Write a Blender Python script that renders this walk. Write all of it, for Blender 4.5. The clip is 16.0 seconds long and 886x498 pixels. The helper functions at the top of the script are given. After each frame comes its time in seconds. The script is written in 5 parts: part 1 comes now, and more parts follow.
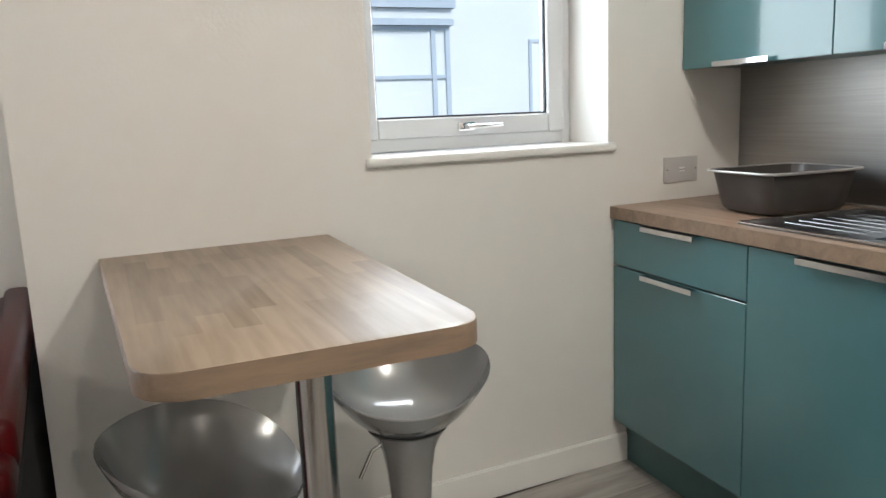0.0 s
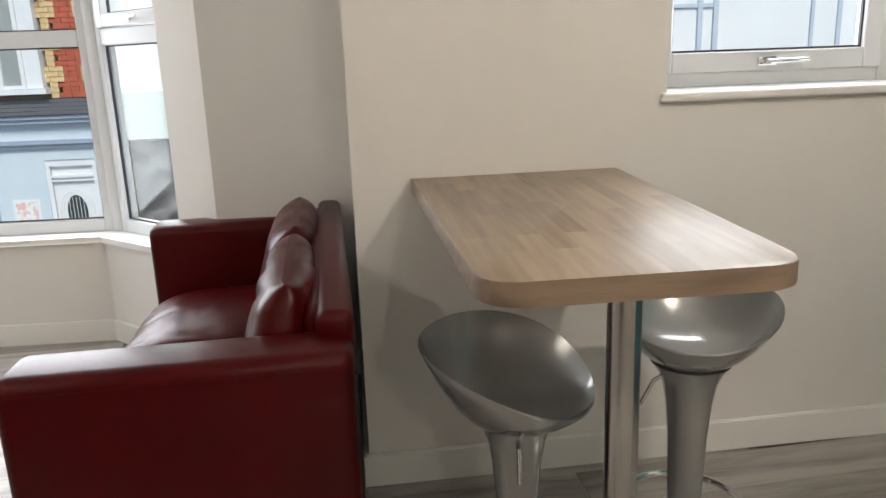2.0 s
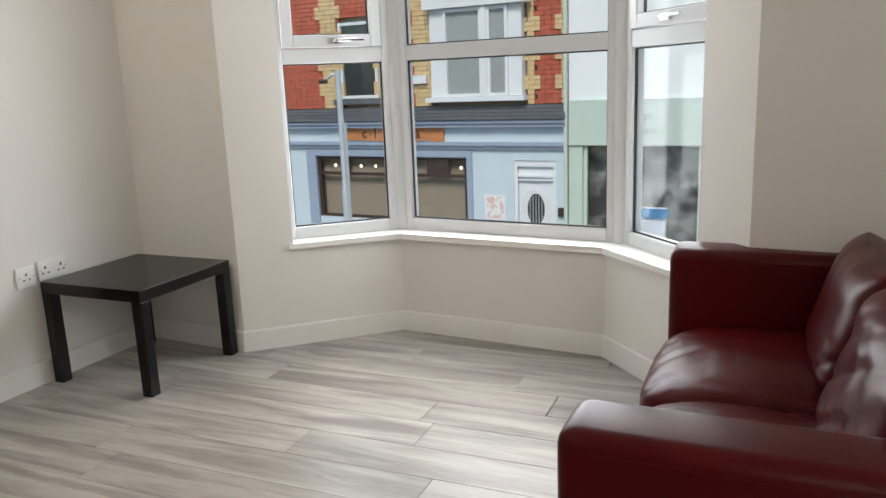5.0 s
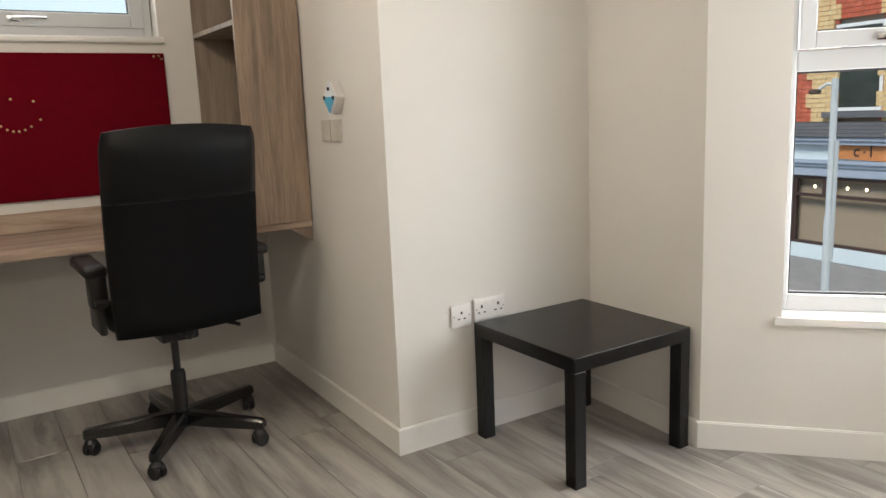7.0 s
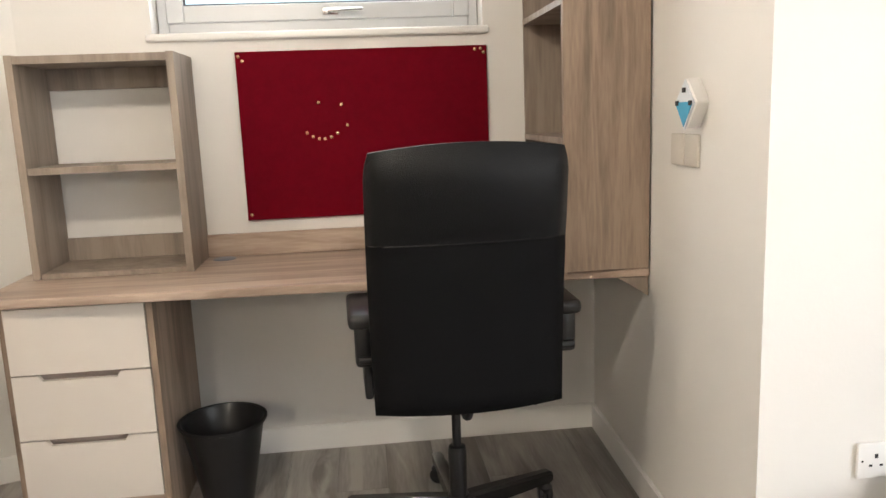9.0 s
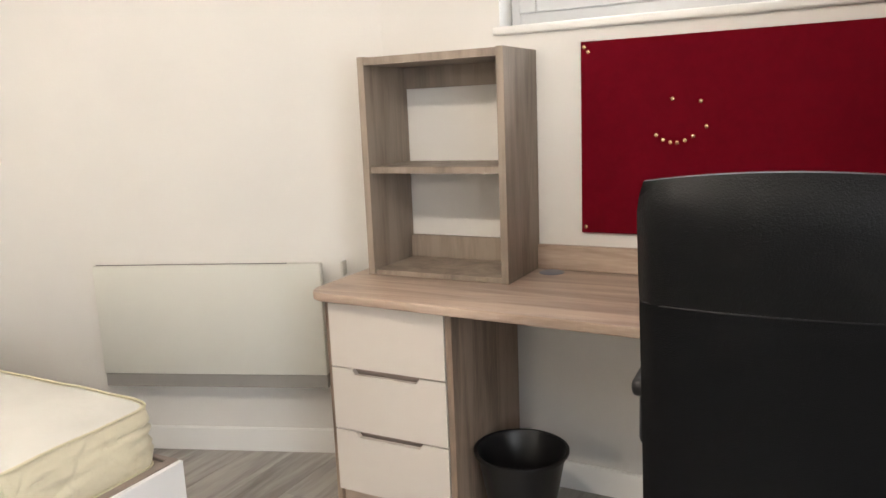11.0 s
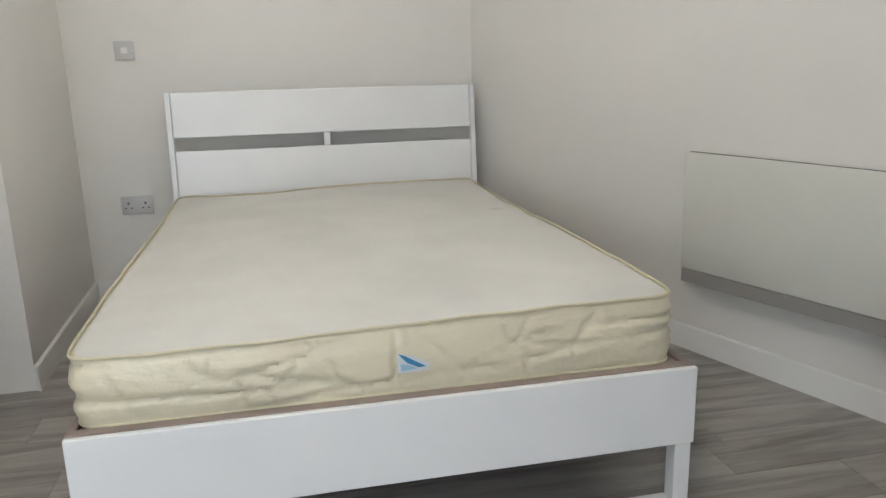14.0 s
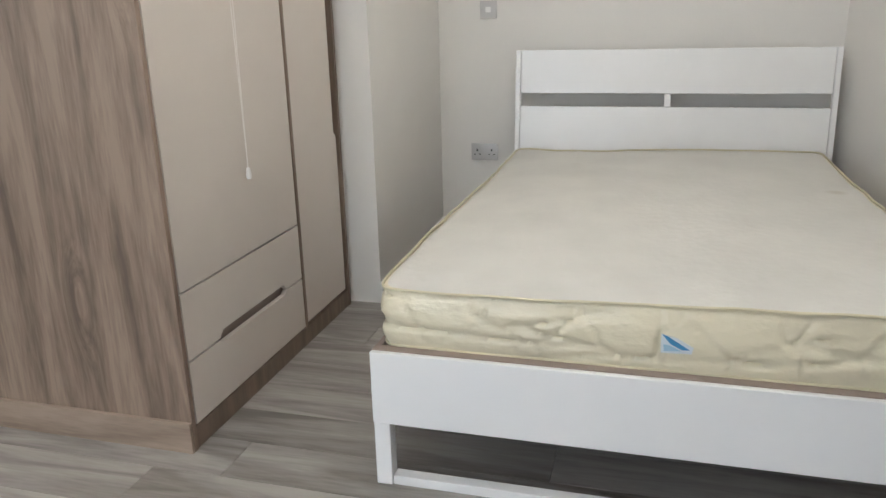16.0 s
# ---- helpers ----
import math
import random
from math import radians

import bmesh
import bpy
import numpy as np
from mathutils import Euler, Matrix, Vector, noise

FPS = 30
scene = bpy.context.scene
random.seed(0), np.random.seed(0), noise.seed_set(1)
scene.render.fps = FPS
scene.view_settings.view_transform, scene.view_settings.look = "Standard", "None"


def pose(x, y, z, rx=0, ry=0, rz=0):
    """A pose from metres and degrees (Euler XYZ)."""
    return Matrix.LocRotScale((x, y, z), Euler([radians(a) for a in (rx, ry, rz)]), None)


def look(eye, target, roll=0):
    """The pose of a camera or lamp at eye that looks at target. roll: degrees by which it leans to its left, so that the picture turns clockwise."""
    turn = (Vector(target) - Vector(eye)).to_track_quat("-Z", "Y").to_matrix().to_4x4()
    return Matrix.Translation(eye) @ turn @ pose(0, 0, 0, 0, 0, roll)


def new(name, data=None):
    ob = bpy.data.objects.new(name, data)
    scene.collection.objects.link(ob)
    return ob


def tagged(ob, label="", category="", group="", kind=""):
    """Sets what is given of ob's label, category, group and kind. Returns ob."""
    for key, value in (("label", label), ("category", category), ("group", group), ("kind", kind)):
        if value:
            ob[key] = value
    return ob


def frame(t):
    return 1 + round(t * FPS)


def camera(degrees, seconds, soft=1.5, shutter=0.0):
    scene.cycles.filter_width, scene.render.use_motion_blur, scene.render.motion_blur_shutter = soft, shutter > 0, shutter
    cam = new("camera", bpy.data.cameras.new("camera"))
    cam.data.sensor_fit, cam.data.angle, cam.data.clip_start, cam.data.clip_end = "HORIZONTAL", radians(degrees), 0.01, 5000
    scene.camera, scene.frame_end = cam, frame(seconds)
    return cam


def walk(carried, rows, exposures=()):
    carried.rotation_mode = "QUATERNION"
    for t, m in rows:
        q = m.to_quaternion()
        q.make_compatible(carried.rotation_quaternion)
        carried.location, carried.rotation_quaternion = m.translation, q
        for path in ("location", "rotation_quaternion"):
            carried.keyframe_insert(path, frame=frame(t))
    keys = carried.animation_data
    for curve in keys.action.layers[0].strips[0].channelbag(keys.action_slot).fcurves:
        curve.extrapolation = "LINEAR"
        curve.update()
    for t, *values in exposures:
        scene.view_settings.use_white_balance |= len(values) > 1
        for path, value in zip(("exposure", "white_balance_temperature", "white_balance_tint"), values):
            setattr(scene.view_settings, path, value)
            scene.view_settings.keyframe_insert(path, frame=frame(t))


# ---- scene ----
cam = camera(60.8, 16.0)
PATH = [
    (0, (-0.995, -4.688, 1.216), (0.744, -5.613, 0.865), -2.3),
    (0.5, (-1.015, -4.67, 1.217), (0.797, -5.433, 0.851), -2.2),
    (1, (-1.034, -4.638, 1.219), (0.816, -5.276, 0.806), -2.2),
    (1.5, (-1.045, -4.598, 1.223), (0.836, -5.085, 0.748), -2.0),
    (2, (-1.023, -4.54, 1.224), (0.887, -4.863, 0.728), -2.0),
    (2.5, (-0.975, -4.474, 1.221), (0.954, -4.645, 0.722), -2.1),
    (3, (-0.951, -4.415, 1.217), (0.986, -4.432, 0.722), -2.2),
    (3.5, (-0.919, -4.35, 1.215), (1.016, -4.222, 0.725), -2.2),
    (4, (-0.87, -4.304, 1.213), (1.05, -4.005, 0.741), -2.2),
    (4.2, (-0.844, -4.296, 1.213), (1.061, -3.895, 0.751), -2.2),
    (6.3, (-0.294, -3.837, 1.203), (1.169, -2.529, 0.815), -2.5),
    (6.5, (-0.232, -3.78, 1.204), (1.142, -2.377, 0.827), -2.5),
    (7, (-0.078, -3.644, 1.234), (0.995, -1.995, 0.876), -2.4),
    (7.5, (0.046, -3.411, 1.249), (0.866, -1.623, 0.887), -2.3),
    (8, (0.161, -3.204, 1.261), (0.79, -1.339, 0.909), -2.2),
    (8.2, (0.218, -3.135, 1.275), (0.767, -1.244, 0.922), -2.1),
    (10.3, (0.488, -2.552, 1.329), (-0.012, -0.646, 0.988), -2.4),
    (10.5, (0.552, -2.511, 1.349), (-0.074, -0.644, 0.998), -2.3),
    (11, (0.663, -2.417, 1.351), (-0.268, -0.684, 0.989), -2.4),
    (11.5, (0.632, -2.306, 1.317), (-0.523, -0.708, 0.979), -2.3),
    (12, (0.6, -2.244, 1.3), (-0.776, -0.83, 0.97), -2.2),
    (12.5, (0.621, -2.176, 1.284), (-0.998, -1.043, 0.975), -1.9),
    (13, (0.655, -2.081, 1.255), (-1.155, -1.286, 0.948), -1.5),
    (13.5, (0.641, -2.016, 1.198), (-1.242, -1.454, 0.827), -1.4),
    (14, (0.594, -1.972, 1.138), (-1.304, -1.562, 0.661), -1.4),
    (14.5, (0.599, -1.896, 1.139), (-1.31, -1.639, 0.601), -1.4),
    (15, (0.624, -1.821, 1.174), (-1.291, -1.816, 0.599), -1.5),
    (15.5, (0.658, -1.789, 1.192), (-1.232, -2.057, 0.595), -1.4),
    (16, (0.679, -1.785, 1.216), (-1.16, -2.302, 0.623), -1.4),
]
EXPOSURES = [(0, 1.4, 6050, 9), (1.5, 1.28, 6380, 11), (3.5, 1.1, 6520, 11), (4, 1.02, 6500, 10), (6.4, 0.98, 6600, 10), (7.2, 1.42, 6850, 11), (8, 1.75, 6800, 11), (10.3, 1.98, 6550, 12), (11.5, 1.78, 6500, 12), (12.5, 1.36, 6300, 10), (13.2, 1.28, 6100, 9), (14.2, 1.33, 5900, 8), (16, 1.38, 5950, 9)]
walk(cam, [(t, look(eye, target, roll)) for t, eye, target, roll in PATH], EXPOSURES)

# world, sun, lamps, exposure
world = bpy.data.worlds.new("sky")
scene.world = world
world.use_nodes = True
wn = world.node_tree.nodes
sky = wn.new("ShaderNodeTexSky")
sky.sky_type = "NISHITA"
sky.sun_disc = False
sky.sun_elevation, sky.sun_rotation = radians(48), radians(100)
sky.dust_density = 4.0
world.node_tree.links.new(sky.outputs[0], wn["Background"].inputs[0])
wn["Background"].inputs[1].default_value = 0.15

sun = new("sun", bpy.data.lights.new("sun", "SUN"))
sun.data.energy, sun.data.angle, sun.data.color = 1.5, radians(20), (1, 0.96, 0.9)
sun.rotation_euler = (radians(42), 0, radians(-80))


def area(name, loc, rot, sx, sy, watts, color):
    ob = new(name, bpy.data.lights.new(name, "AREA"))
    ob.data.shape, ob.data.size, ob.data.size_y = "RECTANGLE", sx, sy
    ob.data.energy, ob.data.color = watts, color
    ob.location, ob.rotation_euler = loc, [radians(a) for a in rot]
    return ob


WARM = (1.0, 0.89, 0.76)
# fittings unseen: three placed from shadows, the last one added for the bed end
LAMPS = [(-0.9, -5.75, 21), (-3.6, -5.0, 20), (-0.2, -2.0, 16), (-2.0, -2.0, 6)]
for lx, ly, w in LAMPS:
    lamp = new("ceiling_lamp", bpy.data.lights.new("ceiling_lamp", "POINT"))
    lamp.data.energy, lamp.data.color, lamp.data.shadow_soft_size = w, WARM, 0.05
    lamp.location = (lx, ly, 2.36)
# sky light entering the openings
area("bay_daylight", (2.62, -3.09, 1.3), (90, 0, 84.6), 1.0, 1.5, 12, (0.93, 0.97, 1.0))
area("bay_daylight_side", (2.45, -2.22, 1.3), (90, 0, 131), 0.5, 1.5, 4, (0.93, 0.97, 1.0))
area("bay_daylight_side", (2.33, -3.98, 1.3), (90, 0, 42), 0.5, 1.5, 3.5, (0.93, 0.97, 1.0))
area("kitchen_window_daylight", (1.216, -5.933, 1.6), (90, 0, 87.6), 0.7, 0.8, 5, (0.93, 0.97, 1.0))
area("desk_window_daylight", (0.24, 0.13, 1.9), (90, 0, 180), 1.0, 0.5, 4, (0.93, 0.97, 1.0))


# materials
def mat(name, color, rough=0.5, metal=0.0, vary=0.06, scale=6.0, stretch=(1, 1, 1), bump=0.0, bscale=200.0, coat=0.0, color2=None, contrast=(0.35, 0.65), emit=0.0, spec=0.5, rvary=0.0):
    m = bpy.data.materials.new(name)
    m.use_nodes = True
    n, l = m.node_tree.nodes, m.node_tree.links
    b = n["Principled BSDF"]
    b.inputs["Roughness"].default_value = rough
    b.inputs["Metallic"].default_value = metal
    b.inputs["Coat Weight"].default_value = coat
    b.inputs["Specular IOR Level"].default_value = spec
    tc = n.new("ShaderNodeTexCoord")
    mp = n.new("ShaderNodeMapping")
    mp.inputs["Scale"].default_value = stretch
    l.new(tc.outputs["Object"], mp.inputs[0])
    nz = n.new("ShaderNodeTexNoise")
    nz.inputs["Scale"].default_value = scale
    nz.inputs["Detail"].default_value = 6
    l.new(mp.outputs[0], nz.inputs["Vector"])
    rp = n.new("ShaderNodeValToRGB")
    rp.color_ramp.elements[0].position, rp.color_ramp.elements[1].position = contrast
    lo = color2 or tuple(c * (1 - vary) for c in color)
    rp.color_ramp.elements[0].color = (*lo, 1)
    rp.color_ramp.elements[1].color = (*color, 1)
    l.new(nz.outputs[0], rp.inputs[0])
    l.new(rp.outputs[0], b.inputs["Base Color"])
    if rvary:
        mr = n.new("ShaderNodeMapRange")
        mr.inputs[3].default_value, mr.inputs[4].default_value = rough - rvary, rough + rvary
        l.new(nz.outputs[0], mr.inputs[0])
        l.new(mr.outputs[0], b.inputs["Roughness"])
    if bump:
        n2 = n.new("ShaderNodeTexNoise")
        n2.inputs["Scale"].default_value = bscale
        n2.inputs["Detail"].default_value = 4
        l.new(mp.outputs[0], n2.inputs["Vector"])
        bp = n.new("ShaderNodeBump")
        bp.inputs["Strength"].default_value = bump
        bp.inputs["Distance"].default_value = 0.004
        l.new(n2.outputs[0], bp.inputs["Height"])
        l.new(bp.outputs[0], b.inputs["Normal"])
    if emit:
        b.inputs["Emission Color"].default_value = (*color, 1)
        b.inputs["Emission Strength"].default_value = emit
    return m


def wood(name, light, dark, axis=0, scale=1.0, rough=0.45, per_object=0.0, grain=1.0, knots=True, ramp=(0.42, 0.78)):
    """Long grain along an axis: broad bands, fine pores, a few darker streaks."""
    m = bpy.data.materials.new(name)
    m.use_nodes = True
    n, l = m.node_tree.nodes, m.node_tree.links
    b = n["Principled BSDF"]
    b.inputs["Roughness"].default_value = rough
    tc = n.new("ShaderNodeTexCoord")
    oi = n.new("ShaderNodeObjectInfo")
    geo = n.new("ShaderNodeNewGeometry")
    src = tc.outputs["Object"]
    add = n.new("ShaderNodeVectorMath")
    add.operation = "ADD"
    comb = n.new("ShaderNodeCombineXYZ")
    mul = n.new("ShaderNodeMath")
    mul.operation = "MULTIPLY"
    mul.inputs[1].default_value = 37.0 if per_object else 0.0
    l.new(oi.outputs["Random"], mul.inputs[0])
    for i in range(3):
        l.new(mul.outputs[0], comb.inputs[i])
    l.new(src, add.inputs[0])
    l.new(comb.outputs[0], add.inputs[1])
    base, knot = add.outputs[0], None
    if knots:
        km = n.new("ShaderNodeMapping")
        ks = [5.0, 5.0, 5.0]
        ks[axis] = 1.3
        km.inputs["Scale"].default_value = ks
        l.new(add.outputs[0], km.inputs[0])
        vo = n.new("ShaderNodeTexVoronoi")
        vo.inputs["Scale"].default_value = 0.8
        l.new(km.outputs[0], vo.inputs["Vector"])
        near = n.new("ShaderNodeMapRange")
        near.interpolation_type = "SMOOTHSTEP"
        near.inputs[1].default_value, near.inputs[2].default_value = 0.01, 0.26
        near.inputs[3].default_value, near.inputs[4].default_value = 1.0, 0.0
        l.new(vo.outputs["Distance"], near.inputs[0])
        sep = n.new("ShaderNodeSeparateColor")
        l.new(vo.outputs["Color"], sep.inputs[0])
        few = n.new("ShaderNodeMath")
        few.operation = "GREATER_THAN"
        few.inputs[1].default_value = 0.66
        l.new(sep.outputs[0], few.inputs[0])
        kn = n.new("ShaderNodeMath")
        kn.operation = "MULTIPLY"
        l.new(near.outputs[0], kn.inputs[0])
        l.new(few.outputs[0], kn.inputs[1])
        knot = kn.outputs[0]
        push = n.new("ShaderNodeVectorMath")
        push.operation = "MULTIPLY_ADD"
        kc = n.new("ShaderNodeCombineXYZ")
        for i in range(3):
            l.new(knot, kc.inputs[i])
        l.new(kc.outputs[0], push.inputs[0])
        push.inputs[1].default_value = [0.0 if i == axis else 0.055 for i in range(3)]
        l.new(add.outputs[0], push.inputs[2])
        base = push.outputs[0]
    mp = n.new("ShaderNodeMapping")
    st = [9.0, 9.0, 9.0]
    st[axis] = 0.9
    mp.inputs["Scale"].default_value = [s * scale for s in st]
    l.new(base, mp.inputs[0])
    n1 = n.new("ShaderNodeTexNoise")
    n1.inputs["Scale"].default_value, n1.inputs["Detail"].default_value, n1.inputs["Distortion"].default_value = 1.3, 5, 0.9
    l.new(mp.outputs[0], n1.inputs["Vector"])
    n2 = n.new("ShaderNodeTexNoise")
    n2.inputs["Scale"].default_value, n2.inputs["Detail"].default_value = 12, 4
    l.new(mp.outputs[0], n2.inputs["Vector"])
    mixf = n.new("ShaderNodeMath")
    mixf.operation = "MULTIPLY_ADD"
    l.new(n2.outputs[0], mixf.inputs[0])
    mixf.inputs[1].default_value = 0.28 * grain
    l.new(n1.outputs[0], mixf.inputs[2])
    tone = mixf.outputs[0]
    if knots:
        dk = n.new("ShaderNodeMath")
        dk.operation = "MULTIPLY_ADD"
        pw = n.new("ShaderNodeMath")
        pw.operation = "POWER"
        pw.inputs[1].default_value = 3.0
        l.new(knot, pw.inputs[0])
        l.new(pw.outputs[0], dk.inputs[0])
        dk.inputs[1].default_value = -0.15
        l.new(tone, dk.inputs[2])
        tone = dk.outputs[0]
    rp = n.new("ShaderNodeValToRGB")
    lo, hi = ramp
    rp.color_ramp.elements[0].position, rp.color_ramp.elements[1].position = lo, hi
    rp.color_ramp.elements[0].color, rp.color_ramp.elements[1].color = (*dark, 1), (*light, 1)
    l.new(tone, rp.inputs[0])
    out = rp.outputs[0]
    if per_object:
        hsv = n.new("ShaderNodeHueSaturation")
        mr = n.new("ShaderNodeMapRange")
        mr.inputs[3].default_value, mr.inputs[4].default_value = 1 - per_object, 1 + per_object
        l.new(oi.outputs["Random"], mr.inputs[0])
        l.new(mr.outputs[0], hsv.inputs["Value"])
        l.new(out, hsv.inputs["Color"])
        out = hsv.outputs[0]
    l.new(out, b.inputs["Base Color"])
    bp = n.new("ShaderNodeBump")
    bp.inputs["Strength"].default_value, bp.inputs["Distance"].default_value = 0.25, 0.001
    l.new(n2.outputs[0], bp.inputs["Height"])
    l.new(bp.outputs[0], b.inputs["Normal"])
    return m


WALL = mat("wall_paint", (0.73, 0.71, 0.675), 0.75, vary=0.035, scale=1.4, bump=0.12, bscale=90)
CEIL = mat("ceiling_paint", (0.82, 0.81, 0.79), 0.85)
TRIM = mat("white_gloss_trim", (0.80, 0.79, 0.76), 0.35, vary=0.03, scale=3)
UPVC = mat("white_upvc", (0.57, 0.58, 0.59), 0.28, vary=0.02)
SEAL = mat("black_window_seal", (0.03, 0.03, 0.035), 0.6)
CHROME = mat("chrome", (0.75, 0.75, 0.76), 0.12, 1.0, vary=0.05)
STEEL = mat("brushed_steel", (0.55, 0.54, 0.52), 0.17, 1.0, vary=0.12, scale=5, stretch=(60, 60, 1))
SPLASH = mat("brushed_splashback", (0.40, 0.385, 0.37), 0.42, 1.0, vary=0.12, scale=3, stretch=(1, 1, 60))
SINK = mat("sink_steel", (0.24, 0.24, 0.24), 0.3, 1.0, vary=0.1, scale=20)
LEATHER = mat("oxblood_leather", (0.054, 0.0010, 0.0018), 0.30, vary=0.05, scale=9, bump=0.12, bscale=260, spec=0.17)
GAP_SHADE = mat("black_gap_shade", (0.015, 0.015, 0.016), 0.9)
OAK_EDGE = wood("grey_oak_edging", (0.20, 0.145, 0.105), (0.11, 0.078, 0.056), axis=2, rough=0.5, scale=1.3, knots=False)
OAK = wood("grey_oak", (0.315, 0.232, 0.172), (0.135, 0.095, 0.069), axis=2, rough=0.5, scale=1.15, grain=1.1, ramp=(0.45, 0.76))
OAK_Y = wood("grey_oak_plinth", (0.36, 0.275, 0.21), (0.19, 0.14, 0.105), axis=1, rough=0.5, scale=1.3)
OAK_X = wood("grey_oak_long", (0.48, 0.372, 0.295), (0.26, 0.18, 0.135), axis=0, rough=0.4, scale=1.4)
OAK_DARK = wood("grey_oak_shelf", (0.31, 0.25, 0.20), (0.16, 0.125, 0.10), axis=2, rough=0.5)
TAUPE = mat("taupe_board", (0.28, 0.22, 0.19), 0.5, vary=0.15, scale=10)
BEIGE = mat("beige_matt_front", (0.60, 0.545, 0.49), 0.45, vary=0.03, scale=3)
BEAM_EDGE = wood("worktop_edge", (0.26, 0.185, 0.125), (0.17, 0.118, 0.078), axis=1, scale=2.2, rough=0.45, knots=False)
KTOP = wood("kitchen_worktop", (0.34, 0.235, 0.16), (0.23, 0.15, 0.10), axis=0, scale=1.8, rough=0.35, knots=False)
TEAL = mat("teal_gloss", (0.072, 0.178, 0.195), 0.16, vary=0.04, scale=2, coat=0.5)
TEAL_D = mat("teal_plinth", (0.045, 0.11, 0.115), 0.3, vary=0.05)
STOOL = mat("silver_plastic", (0.31, 0.312, 0.305), 0.22, 0.4, vary=0.05, coat=0.8)
BLACK_LEATHER = mat("black_leatherette", (0.004, 0.004, 0.0045), 0.45, vary=0.2, scale=5, bump=0.3, bscale=300, spec=0.16)
BLACK_MESH = mat("black_fabric", (0.003, 0.003, 0.0035), 0.8, spec=0.12, vary=0.2, bump=0.3, bscale=500)
BLACK_PLASTIC = mat("black_plastic", (0.006, 0.006, 0.007), 0.35, vary=0.1)
GLOSS_BLACK = mat("gloss_black_base", (0.006, 0.006, 0.007), 0.18, vary=0.1, coat=0.3)
LACK = mat("black_brown_lacquer", (0.004, 0.0037, 0.004), 0.24, vary=0.1, scale=2, spec=0.3)
FELT = mat("red_felt", (0.13, 0.0015, 0.008), 0.95, vary=0.12, scale=30, bump=0.3, bscale=900, spec=0.1)
BRASS = mat("brass_pin", (0.75, 0.52, 0.28), 0.25, 0.9)
BEDWHITE = mat("white_lacquer", (0.78, 0.78, 0.78), 0.3, vary=0.02)
HEATER = mat("cream_enamel", (0.66, 0.655, 0.60), 0.4, vary=0.02)
SOCKET = mat("white_plastic", (0.75, 0.74, 0.72), 0.3, vary=0.02)
GREYPLATE = mat("grey_metal_plate", (0.52, 0.51, 0.50), 0.35, 0.1)
BEIGEPLATE = mat("pale_beige_plate", (0.60, 0.56, 0.50), 0.4)
DARK = mat("dark_slot", (0.02, 0.02, 0.02), 0.7)
BASIN = mat("smoked_plastic", (0.07, 0.062, 0.058), 0.28, 0.25, vary=0.2)
BASIN_RIM = mat("pale_plastic_rim", (0.45, 0.43, 0.41), 0.3, 0.3)
BLUE = mat("blue_label", (0.05, 0.22, 0.42), 0.5)
PALEPRINT = mat("pale_blue_print", (0.34, 0.50, 0.62), 0.5)
LABELW = mat("label_white", (0.62, 0.66, 0.7), 0.5)
AIR = mat("air_blue", (0.08, 0.35, 0.55), 0.25)


def mattress_top():
    m = mat("mattress_ticking", (0.66, 0.65, 0.61), 0.65, vary=0.09, scale=3.5, bump=0.8, bscale=30, spec=0.3)
    n, l = m.node_tree.nodes, m.node_tree.links
    b = n["Principled BSDF"]
    col = b.inputs["Base Color"].links[0].from_socket
    tc = n.new("ShaderNodeTexCoord")
    v = n.new("ShaderNodeTexVoronoi")
    v.inputs["Scale"].default_value = 2.3
    l.new(tc.outputs["Object"], v.inputs["Vector"])
    r = n.new("ShaderNodeValToRGB")
    r.color_ramp.elements[0].position, r.color_ramp.elements[1].position = 0.02, 0.11
    r.color_ramp.elements[0].color, r.color_ramp.elements[1].color = (0.75, 0.69, 0.62, 1), (1, 1, 1, 1)
    l.new(v.outputs["Distance"], r.inputs[0])
    mx = n.new("ShaderNodeMixRGB")
    mx.blend_type = "MULTIPLY"
    mx.inputs[0].default_value = 0.8
    l.new(col, mx.inputs[1])
    l.new(r.outputs[0], mx.inputs[2])
    l.new(mx.outputs[0], b.inputs["Base Color"])
    return m


MATT = mattress_top()
# darker patches put the satin's sheen, with some dirty streaks, into the colour
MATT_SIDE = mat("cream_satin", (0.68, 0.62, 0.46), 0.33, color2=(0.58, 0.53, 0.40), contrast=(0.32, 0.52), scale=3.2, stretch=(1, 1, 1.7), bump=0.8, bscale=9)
MATT_SIDE.node_tree.nodes["Bump"].inputs["Distance"].default_value = 0.014
HEATER_STRIP = mat("grey_heater_strip", (0.30, 0.285, 0.265), 0.6)
GROMMET = mat("blue_grey_plastic", (0.17, 0.20, 0.26), 0.3)
PIPE = mat("mattress_piping", (0.60, 0.55, 0.38), 0.5)
PLANK = wood("grey_vinyl_plank", (0.375, 0.352, 0.325), (0.165, 0.149, 0.134), axis=1, scale=1.0, rough=0.36, per_object=0.10, grain=0.8, ramp=(0.42, 0.74))
SUBFLOOR = mat("subfloor", (0.14, 0.13, 0.12), 0.9)


